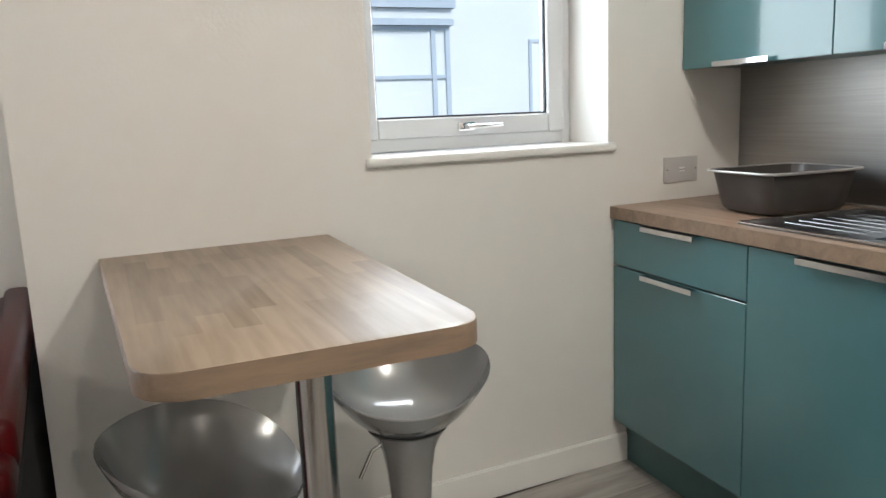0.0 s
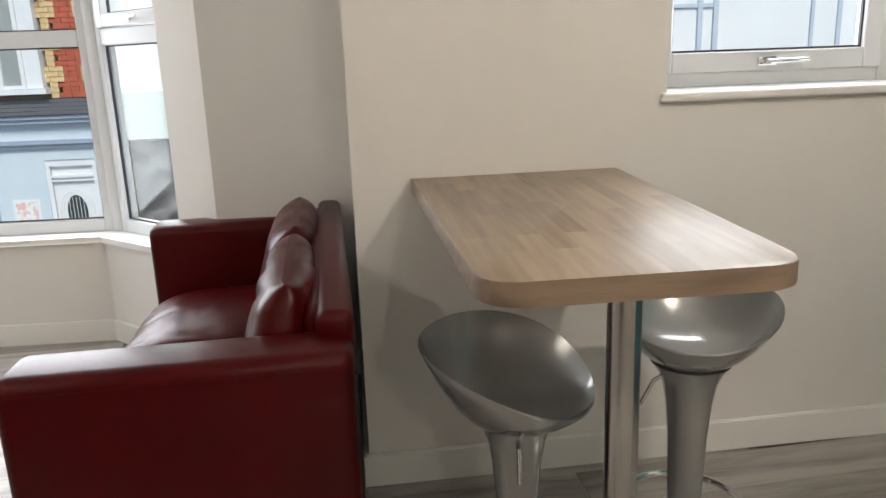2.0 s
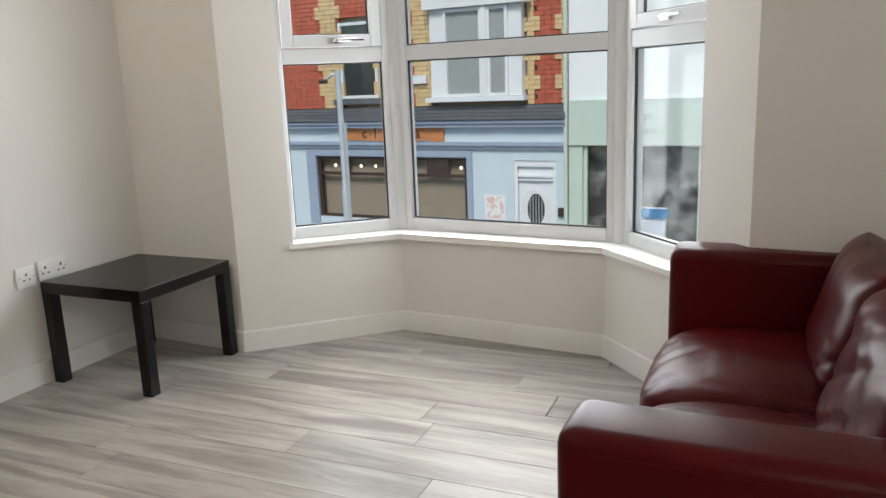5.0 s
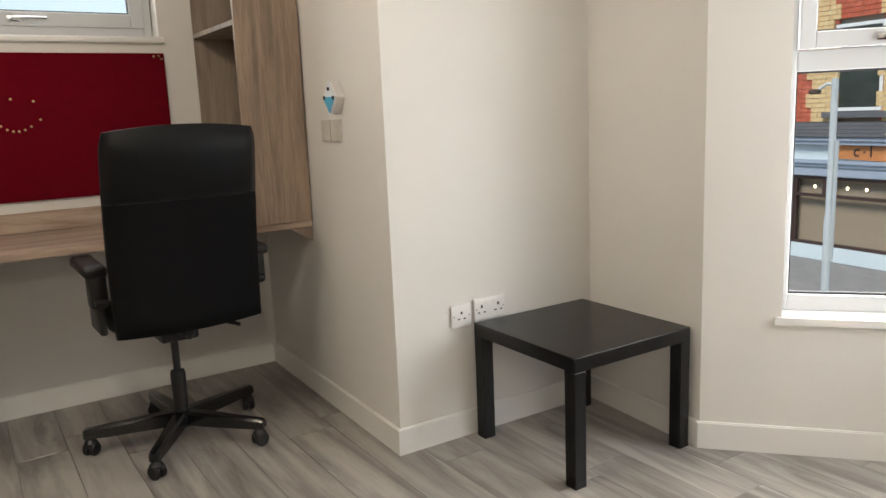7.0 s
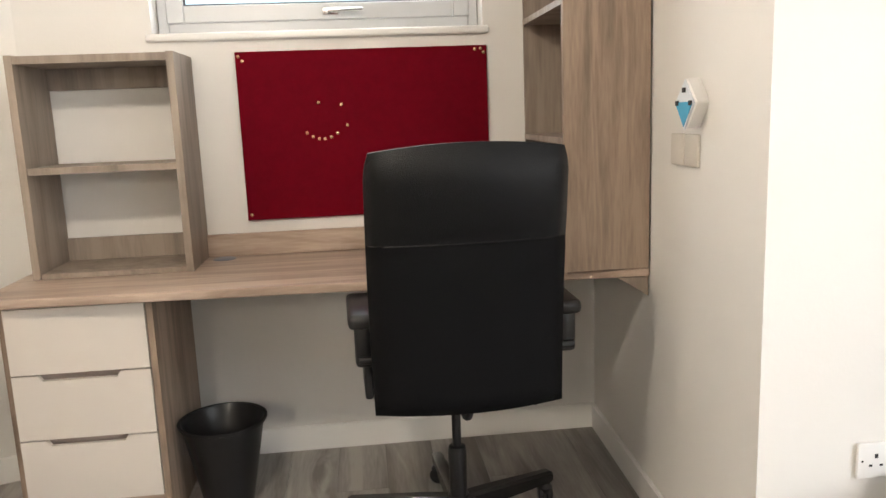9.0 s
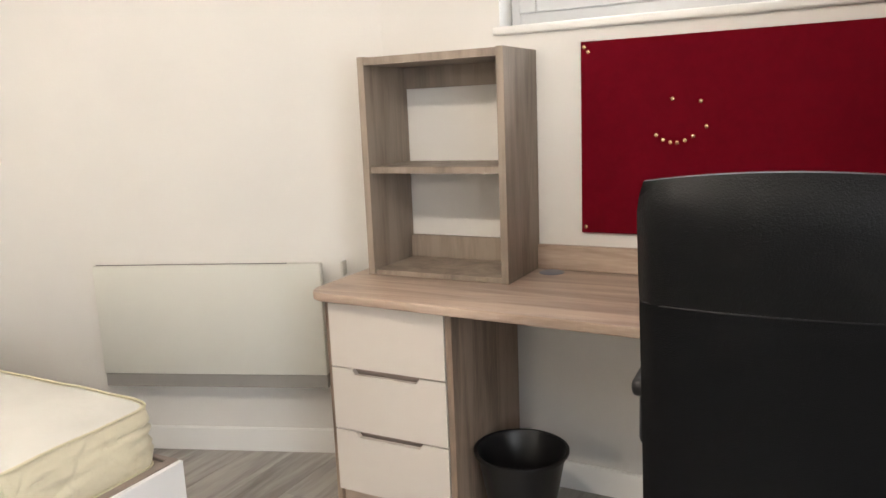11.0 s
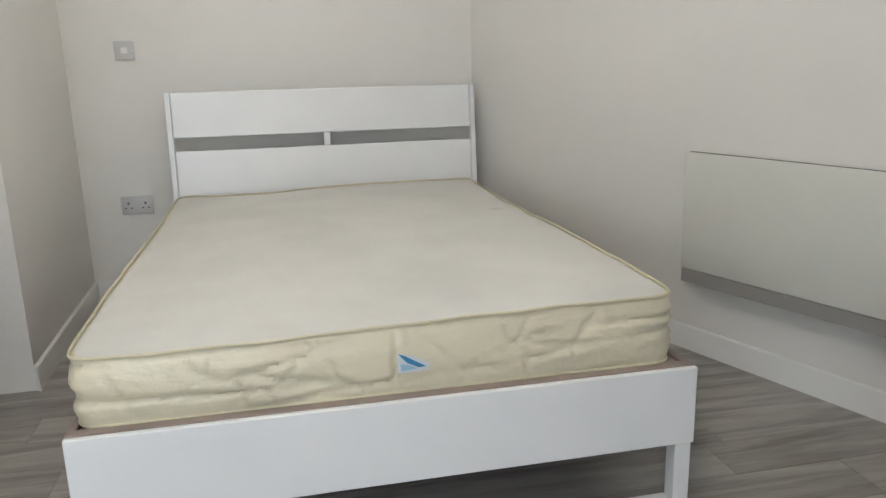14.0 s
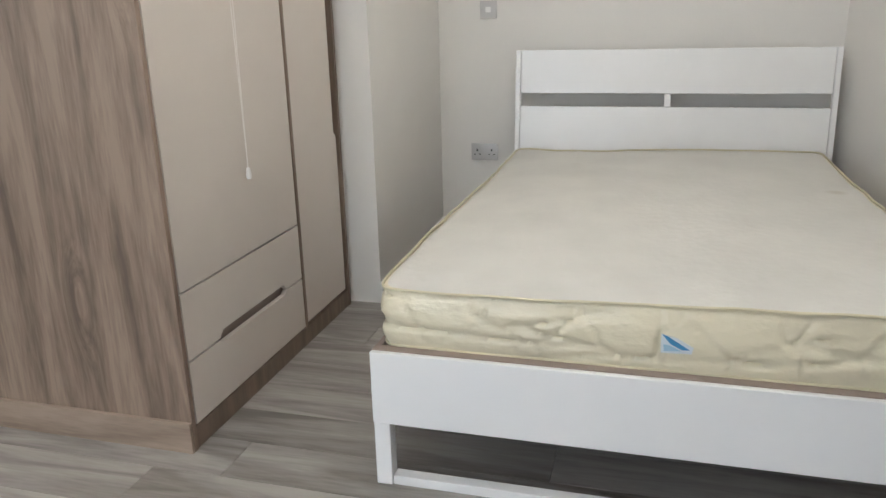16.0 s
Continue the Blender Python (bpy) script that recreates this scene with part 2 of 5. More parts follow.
def glass_mat(name, tint=(1, 1, 1)):
    m = bpy.data.materials.new(name)
    m.use_nodes = True
    n, l = m.node_tree.nodes, m.node_tree.links
    n.remove(n["Principled BSDF"])
    tr = n.new("ShaderNodeBsdfTransparent")
    tr.inputs[0].default_value = (*tint, 1)
    gl = n.new("ShaderNodeBsdfGlossy")
    gl.inputs["Roughness"].default_value = 0.02
    lw = n.new("ShaderNodeLayerWeight")
    pw = n.new("ShaderNodeMath")
    pw.operation = "POWER"
    pw.inputs[1].default_value = 5.0
    l.new(lw.outputs["Facing"], pw.inputs[0])
    fr = n.new("ShaderNodeMath")
    fr.operation = "MULTIPLY_ADD"
    fr.inputs[1].default_value, fr.inputs[2].default_value = 0.6, 0.03
    l.new(pw.outputs[0], fr.inputs[0])
    mx = n.new("ShaderNodeMixShader")
    l.new(fr.outputs[0], mx.inputs[0])
    l.new(tr.outputs[0], mx.inputs[1])
    l.new(gl.outputs[0], mx.inputs[2])
    l.new(mx.outputs[0], n["Material Output"].inputs[0])
    return m


GLASS = glass_mat("window_glass", (0.95, 0.97, 0.96))


# geometry helpers
def mesh_from(name, bm, material, smooth=35):
    me = bpy.data.meshes.new(name)
    bmesh.ops.recalc_face_normals(bm, faces=bm.faces)
    bm.to_mesh(me)
    bm.free()
    mats = material if isinstance(material, (list, tuple)) else [material]
    for m in mats:
        me.materials.append(m)
    if smooth:
        me.shade_smooth()
        me.set_sharp_from_angle(angle=radians(smooth))
    return me


def part(name, bm, material, parent=None, label="", smooth=35):
    ob = new(name, mesh_from(name, bm, material, smooth))
    if parent:
        ob.parent = parent
    if label:
        tagged(ob, label)
    return ob


def thing(name, m, label, category, group=""):
    ob = new(name)
    ob.empty_display_size = 0.1
    ob.matrix_world = m
    return tagged(ob, label, category, group)


def structure(name, bm, material, label="", smooth=35):
    return tagged(part(name, bm, material, None, "", smooth), label, kind="structure")


def add_box(bm, a, b, m=None):
    vs = [bm.verts.new((x, y, z)) for z in (a[2], b[2]) for x, y in ((a[0], a[1]), (b[0], a[1]), (b[0], b[1]), (a[0], b[1]))]
    if m is not None:
        for v in vs:
            v.co = m @ v.co
    for f in ((3, 2, 1, 0), (4, 5, 6, 7), (0, 1, 5, 4), (1, 2, 6, 5), (2, 3, 7, 6), (3, 0, 4, 7)):
        bm.faces.new([vs[i] for i in f])
    return bm


def box(a, b, bevel=0.0, seg=2, m=None):
    a, b = [min(p, q) for p, q in zip(a, b)], [max(p, q) for p, q in zip(a, b)]
    bm = add_box(bmesh.new(), a, b, m)
    if bevel:
        bmesh.ops.bevel(bm, geom=bm.edges[:], offset=bevel, segments=seg, affect="EDGES", profile=0.5)
    return bm


def prism(poly, z0, z1, bevel=0.0, seg=2, m=None):
    bm = bmesh.new()
    lo = [bm.verts.new((x, y, z0)) for x, y in poly]
    hi = [bm.verts.new((x, y, z1)) for x, y in poly]
    k = len(poly)
    bm.faces.new(lo[::-1])
    bm.faces.new(hi)
    for i in range(k):
        bm.faces.new((lo[i], lo[(i + 1) % k], hi[(i + 1) % k], hi[i]))
    if m is not None:
        bm.transform(m)
    if bevel:
        edges = [e for e in bm.edges if abs(e.verts[0].co.z - e.verts[1].co.z) < 1e-6] if m is None else bm.edges[:]
        bmesh.ops.bevel(bm, geom=edges, offset=bevel, segments=seg, affect="EDGES", profile=0.5)
    return bm


def lathe(profile, seg=32, center=(0, 0), bm=None):
    bm = bm or bmesh.new()
    rings = []
    for r, z in profile:
        if r < 1e-5:
            rings.append([bm.verts.new((center[0], center[1], z))])
        else:
            rings.append([bm.verts.new((center[0] + r * math.cos(2 * math.pi * i / seg), center[1] + r * math.sin(2 * math.pi * i / seg), z)) for i in range(seg)])
    for p, q in zip(rings, rings[1:]):
        for i in range(seg):
            j = (i + 1) % seg
            if len(p) == 1 and len(q) > 1:
                bm.faces.new((p[0], q[i], q[j]))
            elif len(q) == 1 and len(p) > 1:
                bm.faces.new((p[i], p[j], q[0]))
            elif len(p) > 1:
                bm.faces.new((p[i], p[j], q[j], q[i]))
    return bm


def tube(points, r, seg=10, closed=False, bm=None, cap=True):
    bm = bm or bmesh.new()
    pts = [Vector(p) for p in points]
    k = len(pts)
    rings = []
    for i, p in enumerate(pts):
        if closed:
            d = pts[(i + 1) % k] - pts[i - 1]
        else:
            d = pts[min(i + 1, k - 1)] - pts[max(i - 1, 0)]
        q = d.to_track_quat("Z", "Y")
        rr = r[i] if isinstance(r, (list, tuple)) else r
        rings.append([bm.verts.new(p + q @ Vector((rr * math.cos(2 * math.pi * a / seg), rr * math.sin(2 * math.pi * a / seg), 0))) for a in range(seg)])
    for i in range(k if closed else k - 1):
        p, q = rings[i], rings[(i + 1) % k]
        for a in range(seg):
            c = (a + 1) % seg
            bm.faces.new((p[a], p[c], q[c], q[a]))
    if cap and not closed:
        bm.faces.new(rings[0][::-1])
        bm.faces.new(rings[-1])
    return bm


def pillow(size, cuts, puff, wrinkle, seed, sag=0.0, edge=0.03):
    """A stuffed block: rounded, bulging, with soft creases."""
    sx, sy, sz = size
    bm = bmesh.new()
    bmesh.ops.create_cube(bm, size=1)
    bmesh.ops.subdivide_edges(bm, edges=bm.edges[:], cuts=cuts, use_grid_fill=True)
    off = Vector((seed * 3.1, seed * 1.7, seed * 2.3))
    for v in bm.verts:
        c = v.co * 2
        n = c.normalized()
        sup = (abs(c.x) ** 5 + abs(c.y) ** 5 + abs(c.z) ** 5) ** 0.2
        c = c / max(sup, 1e-6) if sup > 1 else c
        b = 1 + puff * (1 - c.x * c.x) * (1 - c.y * c.y)
        p = Vector((c.x * sx / 2, c.y * sy / 2, c.z * sz / 2 * (b if abs(c.z) > 0.3 else 1)))
        q = Vector((p.x * 5 + p.y * 2, p.y * 9 - p.x * 3, p.z * 4))
        w = noise.noise(q * 0.9 + off) * 0.6 - max(0, 1 - abs(noise.noise(q * 1.5 + off)) * 5) ** 2 * 0.7
        p += n * w * wrinkle
        p.z -= sag * (1 - c.x * c.x)
        v.co = p
    return bm


def line_at(p0, p1):
    """A frame whose x runs from p0 to p1, whose y points to the left of it."""
    d = Vector((p1[0] - p0[0], p1[1] - p0[1]))
    return pose(p0[0], p0[1], 0, 0, 0, math.degrees(math.atan2(d.y, d.x))), d.length


# the plan of the room, clockwise, metres
# the end at x=-5.6 is unseen, added to enclose the far lamp
V = [(-0.85, 0.0), (1.235, 0.0), (1.19, -1.36), (2.13, -1.375), (2.075, -1.985), (2.591, -2.573), (2.495, -3.594),
     (1.87, -4.17), (1.82, -4.69), (0.99, -4.64), (0.8955, -6.911), (-5.6, -6.113), (-5.6, -3.76), (-2.26, -3.76),
     (-2.26, -2.90), (-3.42, -2.93), (-3.42, -0.925)]
THICK = [0.22, 0.12, 0.12, 0.28, 0.28, 0.28, 0.28, 0.28, 0.12, 0.28, 0.12, 0.12, 0.12, 0.12, 0.12, 0.12, 0.12]
NAMES = ["wall_desk", "wall_breast_side", "wall_breast", "wall_front_a", "wall_bay_a", "wall_bay", "wall_bay_b", "wall_front_b",
         "wall_return", "wall_front_kitchen", "wall_kitchen", "wall_west_unseen", "wall_west_unseen_side", "wall_wardrobe_side", "wall_pier", "wall_bed", "wall_heater"]
HT = 2.45


def offset_poly(dist):
    """The plan moved outwards by a distance for each wall."""
    out = []
    k = len(V)
    for i in range(k):
        a, b, c = Vector(V[i - 1]), Vector(V[i]), Vector(V[(i + 1) % k])
        d0, d1 = (b - a).normalized(), (c - b).normalized()
        n0, n1 = Vector((-d0.y, d0.x)), Vector((-d1.y, d1.x))
        p0, p1 = b + n0 * dist[i - 1], b + n1 * dist[i]
        den = d0.x * d1.y - d0.y * d1.x
        if abs(den) < 0.02:
            out.append(p0)
        else:
            w = p1 - p0
            out.append(p0 + d0 * ((w.x * d1.y - w.y * d1.x) / den))
    return out


OUT = offset_poly(THICK)
HOLES = {0: [(0.465, 1.66, 1.61, 2.12)], 4: [(0.26, None, 0.47, 2.10)], 5: [(None, None, 0.47, 2.10)], 6: [(None, 0.60, 0.47, 2.10)], 9: [(0.873, 1.688, 1.08, 2.08)]}


def build_wall(i):
    a, b = Vector(V[i]), Vector(V[(i + 1) % len(V)])
    oa, ob = OUT[i], OUT[(i + 1) % len(V)]
    d = (b - a)
    L = d.length
    d.normalize()
    n = Vector((-d.y, d.x)) * THICK[i]
    bm = bmesh.new()

    def chunk(s0, s1, z0, z1):
        q0 = (a, oa) if s0 is None else (a + d * s0, a + d * s0 + n)
        q1 = (b, ob) if s1 is None else (a + d * s1, a + d * s1 + n)
        quad = [q0[0], q1[0], q1[1], q0[1]]
        lo = [bm.verts.new((p.x, p.y, z0)) for p in quad]
        hi = [bm.verts.new((p.x, p.y, z1)) for p in quad]
        bm.faces.new(lo)
        bm.faces.new(hi[::-1])
        for j in range(4):
            k = (j + 1) % 4
            bm.faces.new((lo[j], hi[j], hi[k], lo[k]))

    if i not in HOLES:
        chunk(None, None, -0.02, HT)
    else:
        s0, s1, z0, z1 = HOLES[i][0]
        if s0 is not None:
            chunk(None, s0, -0.02, HT)
        if s1 is not None:
            chunk(s1, None, -0.02, HT)
        chunk(s0, s1, -0.02, z0)
        chunk(s0, s1, z1, HT)
    return structure(NAMES[i], bm, WALL, "smooth off-white painted plaster wall", smooth=0)


for i in range(len(V)):
    build_wall(i)

INN = offset_poly([-0.016] * len(V))
for i in range(len(V)):
    if i in (10, 11, 12, 13):
        continue
    a, b, c, d = V[i], V[(i + 1) % len(V)], INN[(i + 1) % len(V)], INN[i]
    bm = bmesh.new()
    pts = [a, b, tuple(c), tuple(d)]
    bm = prism([(p[0], p[1]) for p in pts], 0.0, 0.1)
    top = [e for e in bm.edges if all(v.co.z > 0.09 for v in e.verts)]
    bmesh.ops.bevel(bm, geom=top, offset=0.004, segments=2, affect="EDGES")
    structure("baseboard", bm, TRIM, "white painted square-edged skirting board", smooth=0)

oc = offset_poly([0.1] * len(V))
structure("ceiling", prism([tuple(p) for p in oc], HT, HT + 0.12), CEIL, "plain white ceiling", smooth=0)
FLOOR = structure("floor", prism([tuple(p) for p in oc], -0.12, -0.008), SUBFLOOR, "grey wood-effect vinyl plank floor", smooth=0)

# assumed fittings for the unseen ceiling lamps
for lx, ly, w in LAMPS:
    t = thing("downlight", pose(lx, ly, HT), "small round white recessed ceiling downlight, unseen and assumed, switched on", "ceiling light", "ceiling downlights")
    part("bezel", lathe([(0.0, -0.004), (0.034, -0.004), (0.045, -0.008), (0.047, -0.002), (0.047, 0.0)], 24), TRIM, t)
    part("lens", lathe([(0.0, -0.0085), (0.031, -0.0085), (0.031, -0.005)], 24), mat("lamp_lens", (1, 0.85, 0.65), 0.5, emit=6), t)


# windows
def handle(parent, m, flip=1):
    h = part("handle", box((-0.03, -0.012, -0.014), (0.03, 0.0, 0.014), 0.004, m=m), CHROME, parent, "chrome espagnolette handle")
    part("lever", tube([m @ Vector(p) for p in ((0, -0.014, 0), (0, -0.03, 0), (0.03 * flip, -0.036, 0), (0.12 * flip, -0.034, 0.002))], [0.009, 0.008, 0.008, 0.006], 10), CHROME, h)
    return h


def pane(parent, m, x0, x1, z0, z1, y):
    g = part("pane", box((x0, y - 0.004, z0), (x1, y + 0.004, z1), m=m), GLASS, parent, "clear double-glazed pane", smooth=0)
    g.visible_shadow = False
    bm = bmesh.new()
    s = 0.006
    for q in (((x0, z0), (x0 + s, z1)), ((x1 - s, z0), (x1, z1)), ((x0 + s, z0), (x1 - s, z0 + s)), ((x0 + s, z1 - s), (x1 - s, z1))):
        add_box(bm, (q[0][0], y - 0.016, q[0][1]), (q[1][0], y - 0.006, q[1][1]), m)
    part("seal", bm, SEAL, parent, smooth=0)


def ring(parent, name, m, x0, x1, z0, z1, w, y0, y1, label=""):
    bm = bmesh.new()
    wl, wr, wb, wt = w
    add_box(bm, (x0, y0, z0), (x0 + wl, y1, z1), m)
    add_box(bm, (x1 - wr, y0, z0), (x1, y1, z1), m)
    add_box(bm, (x0 + wl, y0, z0), (x1 - wr, y1, z0 + wb), m)
    add_box(bm, (x0 + wl, y0, z1 - wt), (x1 - wr, y1, z1), m)
    bmesh.ops.bevel(bm, geom=[e for e in bm.edges if e.calc_length() > 0.06], offset=0.004, segments=1, affect="EDGES")
    return part(name, bm, UPVC, parent, label, smooth=0)


# bay: three lights on the line 0.13 outside the inner faces; x runs clockwise, so y to the left is outwards
W = offset_poly([0.13] * len(V))


def bay_window(num, p0, p1, vent, hx=None, ends=(0.05, 0.05)):
    m, L = line_at(p0, p1)
    t = tagged(new("window_%d" % num), "white uPVC bay window light with transom, closed", kind="structure")
    e0, e1 = ends
    ring(t, "window_frame", m, 0, L, 0.492, 2.08, (e0, e1, 0.058, 0.05), -0.03, 0.035)
    bm = box((e0, -0.03, 1.315), (L - e1, 0.035, 1.385), 0.004, 1, m=m)
    part("transom", bm, UPVC, t, smooth=0)
    pane(t, m, e0, L - e1, 0.55, 1.315, 0.005)
    if vent:
        ring(t, "vent_sash", m, e0 + 0.004, L - e1 - 0.004, 1.388, 2.03, (0.05, 0.05, 0.055, 0.05), -0.045, 0.0)
        pane(t, m, e0 + 0.054, L - e1 - 0.054, 1.443, 1.98, 0.005)
        handle(t, m @ pose(hx if hx else L / 2, -0.045, 1.416))
    else:
        pane(t, m, e0, L - e1, 1.385, 2.03, 0.005)
    return t


dA = (Vector(V[5]) - Vector(V[4])).normalized()
nA = Vector((-dA.y, dA.x))
startA = Vector(V[4]) + dA * 0.262 + nA * 0.13
bay_window(1, startA, W[5], True, None, (0.03, 0.075))
bay_window(2, W[5], W[6], False, None, (0.075, 0.075))
dB = (Vector(V[7]) - Vector(V[6])).normalized()
nB = Vector((-dB.y, dB.x))
endB = Vector(V[6]) + dB * 0.598 + nB * 0.13
bay_window(3, W[6], endB, True, None, (0.075, 0.03))
for c in (W[5], W[6]):
    structure("window_post", lathe([(0, 0.492), (0.052, 0.492), (0.052, 2.08), (0, 2.08)], 20, (c[0], c[1])), UPVC, "rounded white uPVC corner post")
# bay sill board with a rounded nose
N1 = offset_poly([-0.02] * len(V))
N2 = offset_poly([0.165] * len(V))
a0 = Vector(V[4]) + dA * 0.235
a1 = Vector(V[6]) + dB * 0.62
pts = [a0 - nA * 0.02, N1[5], N1[6], a1 - nB * 0.02, a1 + nB * 0.0, Vector(V[6]) + dB * 0.598, Vector(V[6]) + dB * 0.598 + nB * 0.165, N2[6], N2[5],
       Vector(V[4]) + dA * 0.262 + nA * 0.165, Vector(V[4]) + dA * 0.262, a0]
structure("window_sill", prism([(p[0], p[1]) for p in pts], 0.468, 0.494, 0.007, 3), TRIM, "white painted bay window sill board")


def casement(num, wall, s0, s1, z0, z1, depth, hx, sill):
    m, L = line_at(V[wall], V[wall + 1])
    t = tagged(new("window_%d" % num), "white uPVC casement window with chrome handle, closed", kind="structure")
    ring(t, "window_frame", m, s0 + 0.002, s1 - 0.002, z0, z1, (0.04, 0.04, 0.045, 0.04), depth, depth + 0.06)
    ring(t, "sash", m, s0 + 0.036, s1 - 0.036, z0 + 0.040, z1 - 0.036, (0.062, 0.062, 0.062, 0.062), depth - 0.012, depth + 0.04)
    pane(t, m, s0 + 0.098, s1 - 0.098, z0 + 0.102, z1 - 0.098, depth + 0.02)
    handle(t, m @ pose(hx, depth - 0.012, z0 + 0.07))
    sz0, sz1, e = sill
    bm = box((s0 - e, -0.022, sz0), (s1 + e, 0.0, sz1), 0.008, 3, m=m)
    add_box(bm, (s0 + 0.002, -0.002, sz0 + 0.008), (s1 - 0.002, depth, sz1 - 0.001), m)
    structure("window_sill", bm, TRIM, "white painted window sill board with rounded nose")


casement(4, 9, 0.873, 1.688, 1.105, 2.07, 0.205, 1.27, (1.078, 1.105, 0.02))
casement(5, 0, 0.465, 1.66, 1.622, 2.11, 0.10, 1.10, (1.588, 1.616, 0.02))


# breakfast table fixed to the front wall
def table():
    t = thing("breakfast_table", pose(0, 0, 0), "oak-effect breakfast bar table fixed to the wall on one steel leg", "table")
    c = [Vector(p) for p in ((0.981, -4.797), (0.957, -5.372), (-0.050, -5.268), (-0.018, -4.764))]
    # butcher-block staves laid between the two ends, trimmed by rounded front corners
    def outline():
        pts = [c[0], c[1]]
        for corner, prev, nxt in ((c[2], c[1], c[3]), (c[3], c[2], c[0])):
            r = 0.075
            p, q = corner + (prev - corner).normalized() * r, corner + (nxt - corner).normalized() * r
            for i in range(9):
                s = i / 8
                pts.append((1 - s) ** 2 * p + 2 * s * (1 - s) * corner + s * s * q)
        return pts
    o = outline()
    bm = prism([(p.x, p.y) for p in o], 0.866, 0.906, 0.003, 2)
    for f in bm.faces:
        f.material_index = 0 if abs(f.normal.z) > 0.7 else 1
    top = part("tabletop", bm, [BLOCK, BEAM_EDGE], t, "wood-effect laminate top with square oak edging")
    leg = part("leg", lathe([(0, 0.012), (0.029, 0.012), (0.029, 0.856), (0, 0.856)], 32, (0.094, -5.03)), STEEL, t, "brushed steel tube leg")
    part("foot_plate", lathe([(0, 0.0), (0.055, 0.0), (0.055, 0.008), (0.035, 0.014), (0, 0.014)], 32, (0.094, -5.03)), STEEL, leg)
    part("top_plate", lathe([(0, 0.854), (0.055, 0.854), (0.055, 0.866), (0, 0.866)], 32, (0.094, -5.03)), STEEL, leg)
    for k in (0.05, 0.55):
        p = c[0] + (c[1] - c[0]) * (k + 0.03)
        bm = box((-0.26, -0.012, 0.854), (0.0, 0.012, 0.8655), m=pose(p.x - 0.004, p.y, 0, 0, 0, 0))
        part("bracket", bm, DARK, t, "black steel wall bracket", smooth=0)
    return t


def block_mat():
    """Butcher-block staves along x, each of its own tone."""
    m = bpy.data.materials.new("butcher_block")
    m.use_nodes = True
    n, l = m.node_tree.nodes, m.node_tree.links
    b = n["Principled BSDF"]
    b.inputs["Roughness"].default_value = 0.42
    b.inputs["Specular IOR Level"].default_value = 0.35
    tc = n.new("ShaderNodeTexCoord")
    mp = n.new("ShaderNodeMapping")
    mp.inputs["Rotation"].default_value = (0, 0, radians(4))
    l.new(tc.outputs["Object"], mp.inputs[0])
    br = n.new("ShaderNodeTexBrick")
    br.offset, br.offset_frequency = 0.37, 2
    br.inputs["Scale"].default_value = 1.0
    br.inputs["Brick Width"].default_value = 0.30
    br.inputs["Row Height"].default_value = 0.045
    br.inputs["Mortar Size"].default_value = 0.0
    br.inputs["Color1"].default_value = (0, 0, 0, 1)
    br.inputs["Color2"].default_value = (1, 1, 1, 1)
    l.new(mp.outputs[0], br.inputs["Vector"])
    st = n.new("ShaderNodeMapping")
    st.inputs["Scale"].default_value = (2.0, 26, 26)
    l.new(mp.outputs[0], st.inputs[0])
    nz = n.new("ShaderNodeTexNoise")
    nz.inputs["Scale"].default_value, nz.inputs["Detail"].default_value = 2.0, 6
    l.new(st.outputs[0], nz.inputs["Vector"])
    ma = n.new("ShaderNodeMath")
    ma.operation = "MULTIPLY_ADD"
    l.new(br.outputs["Color"], ma.inputs[0])
    ma.inputs[1].default_value = 0.5
    l.new(nz.outputs[0], ma.inputs[2])
    rp = n.new("ShaderNodeValToRGB")
    rp.color_ramp.elements[0].position, rp.color_ramp.elements[1].position = 0.30, 1.12
    rp.color_ramp.elements[0].color, rp.color_ramp.elements[1].color = (0.175, 0.128, 0.09, 1), (0.355, 0.272, 0.198, 1)
    l.new(ma.outputs[0], rp.inputs[0])
    l.new(rp.outputs[0], b.inputs["Base Color"])
    return m


BLOCK = block_mat()
table()


